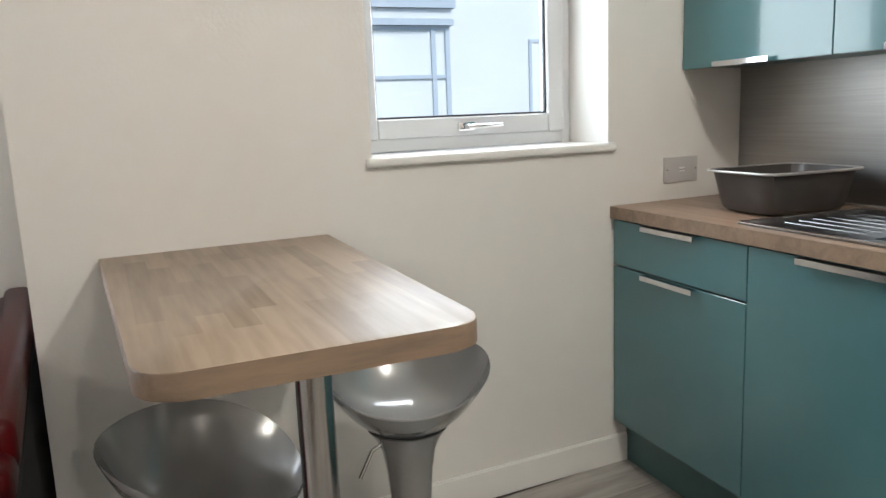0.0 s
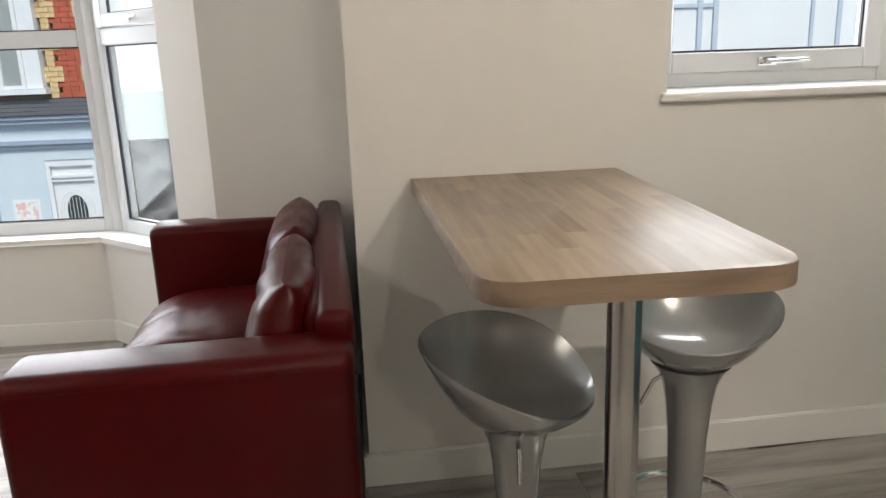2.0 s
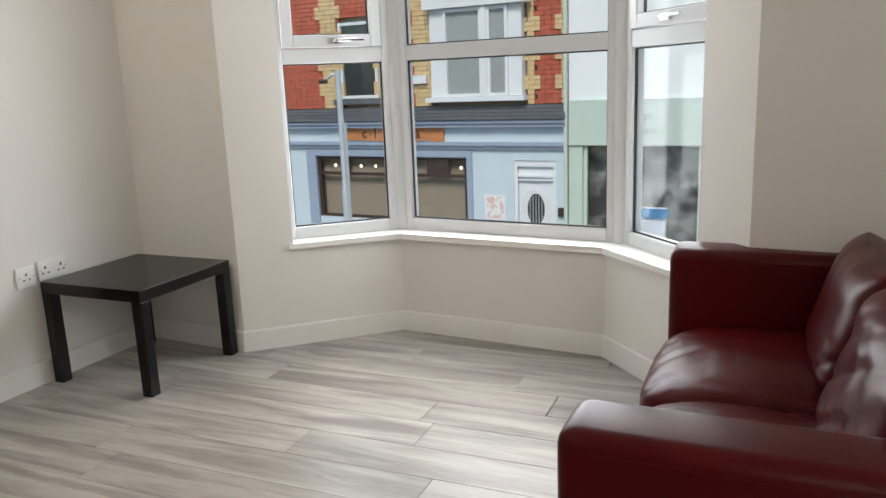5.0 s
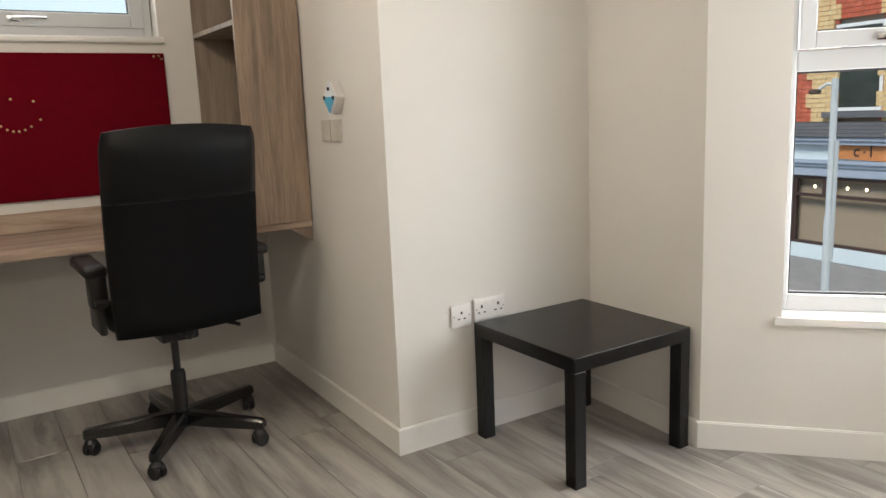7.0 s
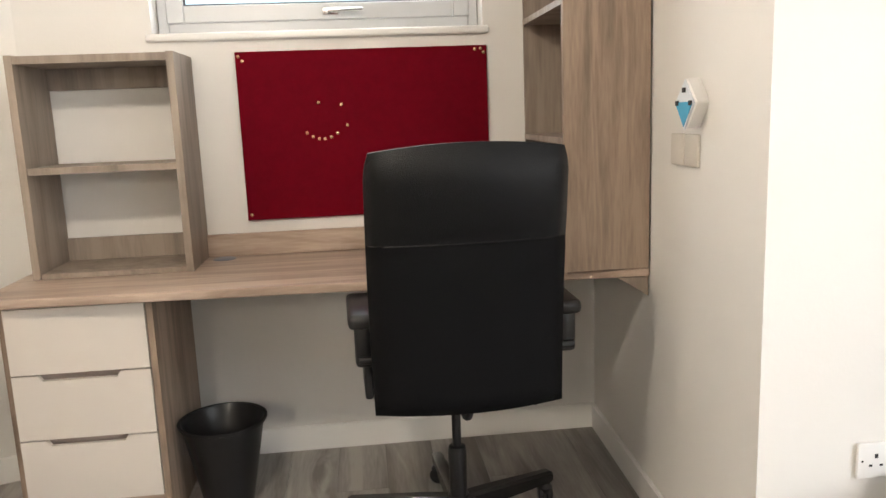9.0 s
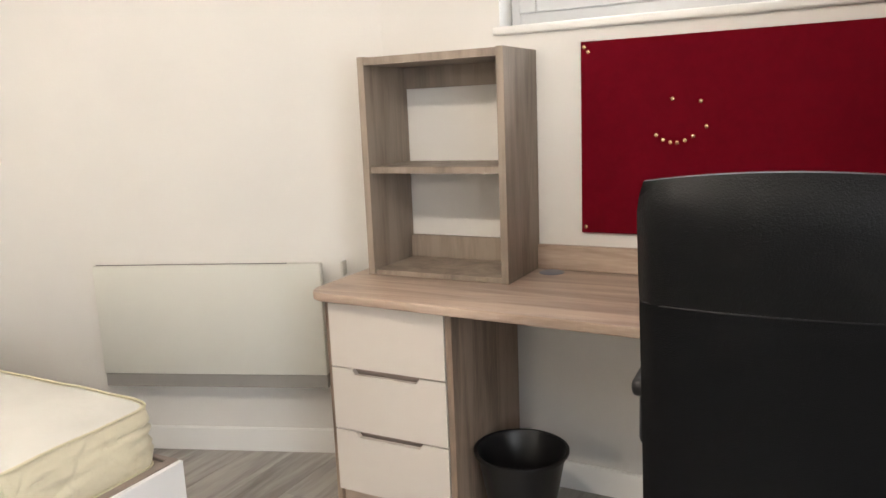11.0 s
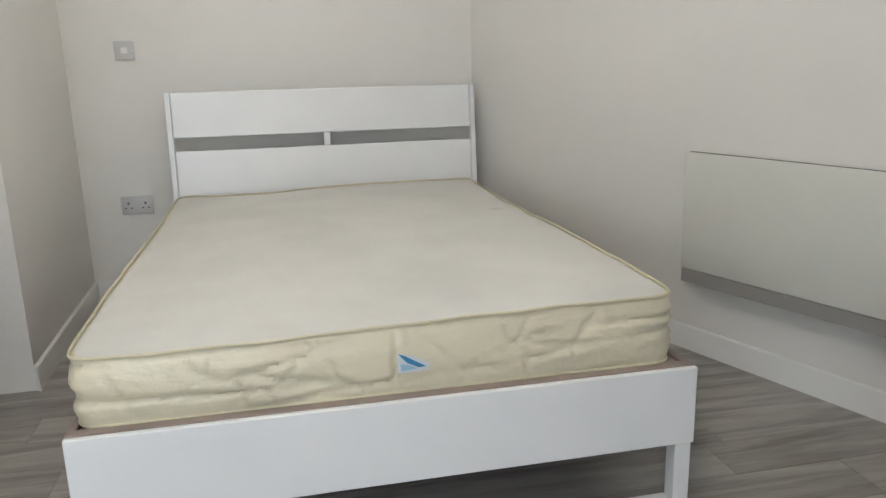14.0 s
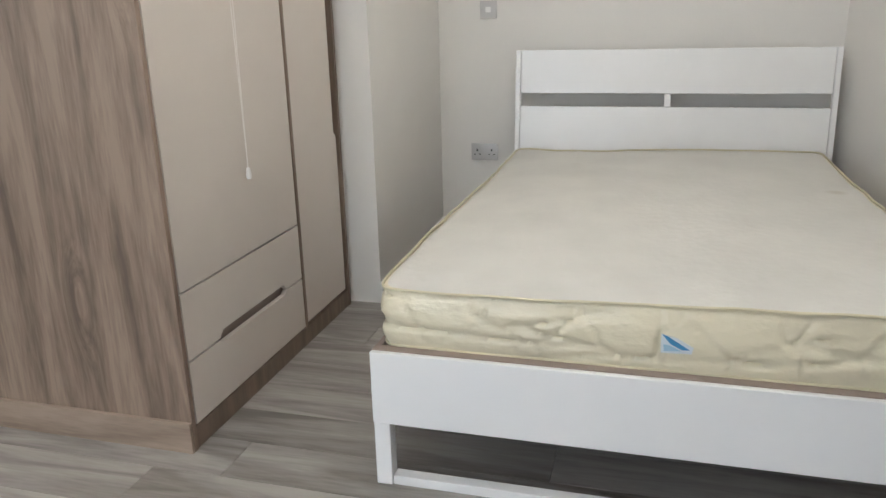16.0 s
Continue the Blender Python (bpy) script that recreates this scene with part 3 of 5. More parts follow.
def stool(x, y, turn, lift=0.0, tip=0.046, R=0.176, stem=(0.0, 0.0)):
    """Scooped plastic bar stool on a flared column; the high lip is towards local +y."""
    t = thing("bar_stool", pose(x + stem[0], y + stem[1], 0, 0, 0, turn), "silver-grey scooped plastic bar stool on a flared column, beside the table", "bar stool", "bar stools")
    z = lift
    bm = bmesh.new()
    seg, rings_ = 48, 14

    def surf(r, a, low):
        """height of the bowl at a radius share and angle"""
        s = math.sin(a)
        rim = 0.604 + z + tip * s + 0.014 * math.cos(2 * a)
        bottom = z + (0.492 if not low else 0.462)
        k = r ** (2.9 if not low else 2.5)
        return bottom + (rim - bottom) * k

    inner, outer = [], []
    for j in range(rings_ + 1):
        r = j / rings_
        for store, low in ((inner, False), (outer, True)):
            rr = max(r, 0.001)
            row = []
            for i in range(seg):
                a = 2 * math.pi * i / seg
                rad = R * rr * (1 + (0.006 if low else 0)) * (1.0 + 0.05 * abs(math.cos(a)))
                row.append(bm.verts.new((rad * math.cos(a), rad * math.sin(a), surf(rr, a, low) + (0.004 if not low and j == rings_ else 0))))
            store.append(row)
    for rows in (inner, outer):
        for p, q in zip(rows, rows[1:]):
            for i in range(seg):
                k = (i + 1) % seg
                bm.faces.new((p[i], p[k], q[k], q[i]))
        bm.faces.new(rows[0])
    for i in range(seg):
        k = (i + 1) % seg
        bm.faces.new((inner[-1][i], inner[-1][k], outer[-1][k], outer[-1][i]))
    # the seat sits a little off the column's axis
    bm.transform(Matrix.Translation(Matrix.Rotation(radians(-turn), 3, "Z") @ Vector((-stem[0], -stem[1], 0))))
    part("seat", bm, STOOL, t, smooth=50)
    col = lathe([(0.0, z + 0.470), (0.092, z + 0.484), (0.076, z + 0.462), (0.062, z + 0.43), (0.053, z + 0.38), (0.046, z + 0.30), (0.040, 0.18), (0.038, 0.10), (0.0, 0.10)], 40)
    c = part("column", col, STOOL, t, smooth=60)
    part("base", lathe([(0.0, 0.0), (0.205, 0.0), (0.208, 0.006), (0.19, 0.016), (0.09, 0.03), (0.045, 0.05), (0.038, 0.12), (0.0, 0.12)], 48), CHROME, t, "domed chrome base", smooth=60)
    ringpts = [(0.15 * math.cos(2 * math.pi * i / 32), 0.02 + 0.15 * math.sin(2 * math.pi * i / 32), 0.135) for i in range(32)]
    fr = part("footrest", tube(ringpts, 0.009, 10, closed=True), CHROME, t, "chrome ring footrest")
    part("collar", lathe([(0.041, 0.120), (0.052, 0.120), (0.052, 0.148), (0.042, 0.150)], 24), CHROME, fr)
    part("lever", tube([(-0.05, -0.025, z + 0.462), (-0.085, -0.045, z + 0.45), (-0.115, -0.06, z + 0.395)], 0.0045, 8), STEEL, c, "bent steel height lever")
    return t


stool(0.362, -4.897, -40, 0.018, 0.064, 0.173, (0.006, -0.020))
stool(0.498, -5.372, -110, 0.044, 0.032, 0.184, (-0.022, 0.010))


def slouched(w, h, seed):
    """A leather back cushion leaning back: fat and slumped below, rounded above, with long soft folds."""
    bm = bmesh.new()
    nv, nu = 44, 96
    off = Vector((seed * 3.3, seed * 1.9, 0))
    rows = []
    for j in range(nv + 1):
        v = 0.5 + 0.5 * math.sin(math.pi * (j / nv - 0.5))
        cap = max(0.03, 1 - (abs(v - 0.5) * 2) ** 3.2) ** (1 / 2.4)
        round_ = max(0.03, 1 - (abs(v - 0.5) * 2) ** 6) ** 0.5
        half = (0.072 + 0.036 * (1 - v) * min(1, v * 5 + 0.3)) * round_
        wide = w / 2 * (1 - 0.05 * v) * (0.84 + 0.16 * cap)
        yc = 0.056 + 0.056 * (1 - v) - 0.006 * v
        row = []
        for i in range(nu):
            a = 2 * math.pi * i / nu
            c, s = math.cos(a), math.sin(a)
            q = (abs(c) ** 3.2 + abs(s) ** 3.2) ** (-1 / 3.2)
            x, y = wide * c * q, half * s * q
            n1 = noise.noise(Vector((x * 3.4 + v * 1.9, v * 0.6 - x * 0.8, 1)) + off)
            n2 = noise.noise(Vector((x * 7 - v * 2.4, v * 1.1 + x * 1.2, 5)) + off)
            n3 = noise.noise(Vector((x * 4, v * 3, y * 6)) + off)
            crease = -0.010 * max(0, 1 - abs(n1) * 6) ** 2 - 0.0045 * max(0, 1 - abs(n2) * 6) ** 2 + 0.010 * n3
            k = crease * min(1, cap * 1.2)
            row.append(bm.verts.new((x + c * k, yc + y + s * k, h * v + 0.012 * noise.noise(Vector((x * 5, 0, 9)) + off) * v)))
        rows.append(row)
    for p, q in zip(rows, rows[1:]):
        for i in range(nu):
            k = (i + 1) % nu
            bm.faces.new((p[i], p[k], q[k], q[i]))
    bm.faces.new(rows[0][::-1])
    bm.faces.new(rows[-1])
    return bm


def sofa():
    t = thing("sofa", pose(0.420, -3.900, 0, 0, 0, -1.3), "oxblood red leather two-seat sofa, creased back cushions, by the bay", "sofa")
    L, D = 1.535, 0.69
    # local x along the sofa, y towards the back is negative
    part("base", box((0.14, -D + 0.02, 0.06), (L - 0.14, -0.03, 0.30), 0.02, 3), LEATHER, t)
    for x0 in (0.0, L - 0.165):
        bm = box((x0, -D - 0.004, 0.045), (x0 + 0.165, 0.0, 0.655), 0.032, 5)
        a = part("arm", bm, LEATHER, t, smooth=60)
        xs = [x0 + 0.003, x0 + 0.162]
        for x in xs:
            part("seam", tube([(x, -0.03, 0.622), (x, -D + 0.04, 0.622)], 0.0035, 6), LEATHER, a)
    part("back_frame", box((0.167, -D, 0.06), (L - 0.167, -D + 0.10, 0.70), 0.035, 5), LEATHER, t, smooth=60)
    part("back_roll", box((0.10, -D - 0.010, 0.60), (L - 0.06, -D + 0.074, 0.708), 0.026, 5), LEATHER, t, smooth=60)
    # thin black sheet painted in for the shaded gap between sofa and wall
    part("back_gap_shade", box((0.02, -D - 0.008, 0.05), (L - 0.02, -D + 0.004, 0.60), 0.004, 1), GAP_SHADE, t, "black sheet behind the back, standing in for the shaded gap")
    w = (L - 0.334) / 2
    for k in range(2):
        bm = pillow((w - 0.004, 0.62, 0.15), 28, 0.35, 0.007, 3 + k)
        for v in bm.verts:
            f = max(0.0, (v.co.y - 0.10) / 0.21)
            v.co.z -= 0.035 * f * f
            v.co.y += 0.020 * f * max(0.0, 0.5 - v.co.z / 0.15)
            v.co.z -= 0.006 * f * max(0.0, math.sin(v.co.x * 38 + v.co.y * 9)) ** 3
        bm.transform(Matrix.Translation((0.167 + w * (k + 0.5), -0.31, 0.355)))
        part("seat_cushion", bm, LEATHER, t, "plump creased leather seat cushion", smooth=60)
    for k in range(2):
        bm = slouched(w + 0.01, 0.320, 8 + k)
        bm.transform(Matrix.Translation((0.167 + w * (k + 0.5), -D + 0.085, 0.425)))
        part("back_cushion", bm, LEATHER, t, "slumped and deeply creased leather back cushion", smooth=60)
    for x in (0.08, L - 0.08):
        for y in (-0.07, -D + 0.07):
            part("foot", lathe([(0, 0.0), (0.022, 0.0), (0.028, 0.045), (0, 0.045)], 16, (x, y)), BLACK_PLASTIC, t)
    return t


sofa()


def side_table():
    t = thing("side_table", pose(1.497, -1.955, 0, 0, 0, -0.6), "square black low side table in the corner beside the sockets", "side table")
    s = 0.55
    part("tabletop", box((0, 0, 0.40), (s, s, 0.45), 0.0025, 2), LACK, t, smooth=0)
    for x in (0, s - 0.05):
        for y in (0, s - 0.05):
            part("leg", box((x + 0.0005, y + 0.0005, 0), (x + 0.0495, y + 0.0495, 0.40), 0.0025, 2), LACK, t, smooth=0)
    return t


side_table()


# desk, shelf unit, tall unit
def desk():
    t = thing("desk", pose(0, 0, 0), "built-in grey oak desk top with drawer pedestal along the wall", "desk")
    pts = [(1.209, -0.008), (1.209, -0.652), (-0.78, -0.560)]
    for i in range(1, 9):
        a = math.pi / 2 * i / 8
        pts.append((-0.78 - 0.06 * math.sin(a), -0.500 - 0.06 * math.cos(a)))
    pts += [(-0.84, -0.05), (-0.84, -0.008)]
    part("desktop", prism(pts, 0.772, 0.80, 0.005, 3), OAK_X, t)
    part("upstand", box((-0.255, -0.022, 0.801), (0.955, -0.002, 0.885), 0.001, 1), OAK_X, t, smooth=0)
    g = part("cable_grommet", lathe([(0, 0.803), (0.035, 0.803), (0.042, 0.801), (0.042, 0.800), (0, 0.800)], 24, (-0.19, -0.065)), GROMMET, t, "round grey cable grommet")
    ped = part("pedestal", box((-0.80, -0.515, 0.0), (-0.783, -0.02, 0.770)), OAK, t, "grey oak drawer pedestal", smooth=0)
    part("side_panel", box((-0.358, -0.525, 0.0), (-0.338, -0.02, 0.770)), OAK, ped, smooth=0)
    part("plinth", box((-0.781, -0.50, 0.0), (-0.360, -0.485, 0.115)), OAK_X, ped, smooth=0)
    part("carcass", box((-0.781, -0.505, 0.12), (-0.360, -0.03, 0.765)), TAUPE, ped, smooth=0)
    for k, (z0, z1) in enumerate(((0.552, 0.760), (0.338, 0.547), (0.122, 0.333))):
        x0, x1 = -0.778, -0.362
        zt = z1
        pts = [(x0, z0), (x1, z0), (x1, zt)]
        if k:
            pts += [(-0.452, zt), (-0.464, zt - 0.018), (-0.688, zt - 0.018), (-0.70, zt)]
        pts += [(x0, zt)]
        bm = prism(pts, 0, 0.018, m=pose(0, -0.511, 0, 90, 0, 0))
        part("drawer_front", bm, BEIGE, ped, "beige matt drawer front with recessed finger grip" if k else "beige matt top drawer front", smooth=0)
    br = prism([(1.110, -0.7705), (1.209, -0.7705), (1.209, -0.708)], 0.625, 0.643, m=pose(0, 0, 0, 90, 0, 0))
    br.transform(Matrix.Diagonal((1, 1, -1, 1)))
    part("bracket", br, OAK_DARK, t, "tapered wooden support bracket", smooth=0)
    return t


desk()


def desk_shelf():
    t = thing("desk_shelf_unit", pose(0, 0, 0), "open-backed grey oak shelf unit standing on the desk, empty", "shelf unit")
    x0, x1 = -0.780, -0.255
    for x in (x0, x1 - 0.025):
        part("side_panel", box((x, -0.28, 0.801), (x + 0.025, -0.004, 1.533), 0.001, 1), OAK_DARK, t, smooth=0)
    part("top_panel", box((x0 + 0.026, -0.278, 1.505), (x1 - 0.026, -0.004, 1.530)), OAK_DARK, t, smooth=0)
    part("shelf", box((x0 + 0.026, -0.272, 1.150), (x1 - 0.026, -0.004, 1.172)), OAK_DARK, t, smooth=0)
    part("base_panel", box((x0 + 0.026, -0.272, 0.801), (x1 - 0.026, -0.004, 0.818)), OAK_DARK, t, smooth=0)
    part("back_rail", box((x0 + 0.026, -0.022, 1.43), (x1 - 0.026, -0.004, 1.504)), OAK_DARK, t, smooth=0)
    part("back_rail", box((x0 + 0.026, -0.022, 0.819), (x1 - 0.026, -0.004, 0.90)), OAK_DARK, t, smooth=0)
    return t


desk_shelf()


def tall_unit():
    t = thing("tall_shelf_unit", pose(0, 0, 0), "tall grey oak cabinet with open niches, standing on the desk end", "shelf unit")
    part("front_panel", box((0.938, -0.655, 0.801), (1.206, -0.637, 2.10), 0.001, 1), OAK, t, smooth=0)
    part("wall_panel", box((1.188, -0.636, 0.801), (1.205, -0.004, 2.10)), OAK_DARK, t, smooth=0)
    part("back_panel", box((0.962, -0.016, 0.887), (1.187, -0.004, 2.10)), OAK_DARK, t, smooth=0)
    for z in (1.19, 1.61, 2.02):
        part("shelf", box((0.958, -0.635, z), (1.186, -0.018, z + 0.02)), OAK_DARK, t, smooth=0)
    return t


tall_unit()


def pinboard():
    t = thing("pinboard", pose(0, 0, 0), "dark red felt pinboard with brass pins in a smile", "pinboard")
    part("board", box((-0.10, -0.016, 0.932), (0.82, -0.004, 1.545), 0.002, 1), FELT, t)
    pins = [(0.188, 1.356), (0.271, 1.346), (0.289, 1.27), (0.140, 1.247), (0.161, 1.232), (0.183, 1.224), (0.204, 1.223), (0.227, 1.229), (0.251, 1.242),
            (-0.088, 1.528), (-0.075, 1.512), (-0.085, 0.952), (0.775, 1.53), (0.797, 1.532), (0.808, 1.518)]
    for x, z in pins:
        part("pin", _turned(x, z), BRASS, t, "brass drawing pin")
    return t


def _turned(x, z):
    bm = lathe([(0, 0), (0.0065, 0.0005), (0.006, 0.003), (0.003, 0.005), (0, 0.0055)], 12)
    bm.transform(pose(x, -0.0162, z, 90, 0, 0))
    return bm


pinboard()


def office_chair():
    t = thing("office_chair", pose(0.577, -0.702, 0, 0, 0, 2), "black high-back office chair on five castors, pushed up to the desk", "office chair")
    # back: a tall panel, gently curved, leaning away from the desk
    bm = bmesh.new()
    nx, nz = 16, 24
    w0, h = 0.266, 0.692

    def shape(u, v, side):
        """u -1..1 across, v 0..1 up, side 0 rear 1 front"""
        wid = w0 * (0.955 + 0.015 * math.sin(math.pi * v)) * (1 - 0.05 * max(0, (v - 0.9) / 0.1) ** 2)
        x = u * wid
        z = 0.520 + h * v + 0.018 * (1 - u * u) * (1 if v > 0.8 else 0) * (v - 0.8) / 0.2 - 0.006 * (1 - u * u) * (v < 0.1)
        y = -0.292 - 0.075 * v + 0.02 * math.sin(math.pi * v * 1.2) + 0.05 * u * u * 0.6
        edge = min(1, (1 - abs(u)) * 9) * min(1, (1 - v) * 12) * min(1, v * 14)
        th = 0.014 + 0.022 * math.sqrt(max(0, edge))
        if v > 0.68 and side == 0:
            th += 0.012 * math.sin(math.pi * (v - 0.68) / 0.32) * min(1, edge)
        if 0.64 < v < 0.68 and side == 0:
            th -= 0.004
        return (x, y + (th if side else -th), z)

    grids = []
    for side in (0, 1):
        g = [[bm.verts.new(shape(-1 + 2 * i / nx, j / nz, side)) for i in range(nx + 1)] for j in range(nz + 1)]
        grids.append(g)
        for j in range(nz):
            for i in range(nx):
                f = bm.faces.new((g[j][i], g[j][i + 1], g[j + 1][i + 1], g[j + 1][i]))
                f.material_index = 1 if (j < nz * 0.66 and side == 0) else 0
    a, b = grids
    for j in range(nz):
        bm.faces.new((a[j][0], a[j + 1][0], b[j + 1][0], b[j][0]))
        bm.faces.new((a[j][nx], b[j][nx], b[j + 1][nx], a[j + 1][nx]))
    for i in range(nx):
        bm.faces.new((a[0][i], b[0][i], b[0][i + 1], a[0][i + 1]))
        bm.faces.new((a[nz][i], a[nz][i + 1], b[nz][i + 1], b[nz][i]))
    back = part("backrest", bm, [BLACK_LEATHER, BLACK_MESH], t, "tall padded black back, leather head panel over cloth", smooth=60)
    part("seam", tube([shape(-0.98 + 1.96 * i / 12, 0.665, 0) for i in range(13)], 0.0022, 6), BLACK_LEATHER, back)
    sc = pillow((0.47, 0.44, 0.08), 14, 0.3, 0.004, 5)
    sc.transform(Matrix.Translation((0, 0.02, 0.525)))
    part("seat", sc, BLACK_LEATHER, t, smooth=60)
    part("seat_plate", box((-0.07, -0.10, 0.425), (0.07, 0.12, 0.492), 0.01), BLACK_PLASTIC, t)
    part("back_bar", tube([(0, -0.09, 0.465), (0, -0.22, 0.475), (0, -0.272, 0.53), (0, -0.275, 0.62)], 0.016, 10), BLACK_PLASTIC, t)
    part("tilt_lever", tube([(0.06, -0.04, 0.47), (0.17, -0.08, 0.468), (0.225, -0.12, 0.450)], 0.008, 8), BLACK_PLASTIC, t)
    for s, px in ((-1, -0.272), (1, 0.322)):
        pad = box((px - 0.040, -0.135, 0.722), (px + 0.040, 0.13, 0.764), 0.016, 3)
        for v in pad.verts:
            v.co.z -= 0.15 * max(0.0, -0.07 - v.co.y)
        arm = part("armrest", pad, BLACK_PLASTIC, t, "sculpted black armrest pad")
        qx = px - s * 0.006
        bm = box((qx - 0.030, -0.125, 0.600), (qx + 0.030, -0.045, 0.730), 0.014, 2)
        part("arm_post", bm, BLACK_PLASTIC, arm)
        bm = box((s * 0.262 - 0.012, -0.11, 0.500), (s * 0.262 + 0.012, 0.06, 0.640), 0.008, 2)
        part("arm_bracket", bm, BLACK_PLASTIC, arm)
        part("arm_knob", tube([(qx - 0.02, -0.128, 0.625), (qx + 0.02, -0.128, 0.625)], 0.012, 12), BLACK_PLASTIC, arm)
    part("gas_lift", lathe([(0, 0.10), (0.027, 0.10), (0.029, 0.27), (0.026, 0.285), (0.014, 0.287), (0.014, 0.45), (0, 0.42)], 24), BLACK_PLASTIC, t)
    part("hub", lathe([(0, 0.062), (0.045, 0.062), (0.048, 0.11), (0.03, 0.125), (0, 0.125)], 24), BLACK_PLASTIC, t)
    for k in range(5):
        a = radians(93.6 + 72 * k)
        c, s_ = math.cos(a), math.sin(a)
        bm = bmesh.new()
        rings_ = []
        for d, w, z0, z1 in ((0.02, 0.026, 0.070, 0.122), (0.10, 0.025, 0.068, 0.120), (0.22, 0.022, 0.068, 0.114), (0.345, 0.019, 0.070, 0.108), (0.358, 0.016, 0.074, 0.102)):
            rings_.append([bm.verts.new((d * c - e * s_, d * s_ + e * c, z)) for e, z in ((-w, z0), (w, z0), (w, z1 - 0.008), (w - 0.008, z1), (-w + 0.008, z1), (-w, z1 - 0.008))])
        for p, q in zip(rings_, rings_[1:]):
            for i in range(6):
                j = (i + 1) % 6
                bm.faces.new((p[i], p[j], q[j], q[i]))
        bm.faces.new(rings_[0][::-1])
        bm.faces.new(rings_[-1])
        leg = part("base_leg", bm, GLOSS_BLACK, t, "glossy black box-section base leg", smooth=30)
        cx, cy = 0.335 * c, 0.335 * s_
        for d in (-0.014, 0.014):
            bm = lathe([(0, -0.010), (0.023, -0.010), (0.028, -0.005), (0.028, 0.005), (0.023, 0.010), (0, 0.010)], 20)
            bm.transform(pose(cx, cy, 0.028, 90, 0, math.degrees(a) + 60) @ Matrix.Translation((0, 0, d)))
            part("castor_wheel", bm, BLACK_PLASTIC, leg)
        part("castor_hood", lathe([(0, 0.030), (0.024, 0.036), (0.026, 0.052), (0.014, 0.069), (0, 0.069)], 14, (cx, cy)), BLACK_PLASTIC, leg)
    return t


office_chair()


def bin_():
    t = thing("waste_bin", pose(-0.188, -0.372, 0), "black tapered plastic waste bin, empty, under the desk", "waste bin")
    part("body", lathe([(0, 0.004), (0.074, 0.004), (0.078, 0.0), (0.084, 0.004), (0.136, 0.285), (0.143, 0.288), (0.145, 0.30), (0.139, 0.302), (0.134, 0.292), (0.081, 0.010), (0, 0.010)], 48), BLACK_PLASTIC, t, smooth=40)
    part("rim", lathe([(0.1445, 0.294), (0.149, 0.296), (0.149, 0.303), (0.1445, 0.305)], 48), BLACK_PLASTIC, t)
    return t


bin_()


def heater():
    # flat panel heater on the slanting wall
    m, L = line_at(V[16], V[0])
    x0, x1 = 1.525, 2.46
    t = thing("panel_heater", m, "slim cream electric panel heater on the wall above the skirting", "heater")
    part("panel", box((x0, -0.085, 0.354), (x1, -0.045, 0.798), 0.006, 2), HEATER, t)
    part("back_box", box((x0 + 0.03, -0.044, 0.36), (x1 - 0.03, -0.002, 0.77)), HEATER, t, smooth=0)
    # darker grey strip added along the panel's lower edge
    part("lower_strip", box((x0 + 0.002, -0.078, 0.300), (x1 - 0.002, -0.004, 0.353)), HEATER_STRIP, t, "grey strip under the panel", smooth=0)
    bm = bmesh.new()
    n = 60
    for i in range(n):
        a = x0 + 0.01 + (x1 - x0 - 0.14) * i / n
        add_box(bm, (a, -0.072, 0.7975), (a + (x1 - x0 - 0.14) / n * 0.6, -0.062, 0.7995))
    tagged(part("vent_grille", bm, DARK, t, "row of dark vent slots", smooth=0), kind="stuff")
    part("bracket", box((x1 + 0.072, -0.055, 0.74), (x1 + 0.084, -0.004, 0.798), 0.003, 1), HEATER, t)
    return t


heater()


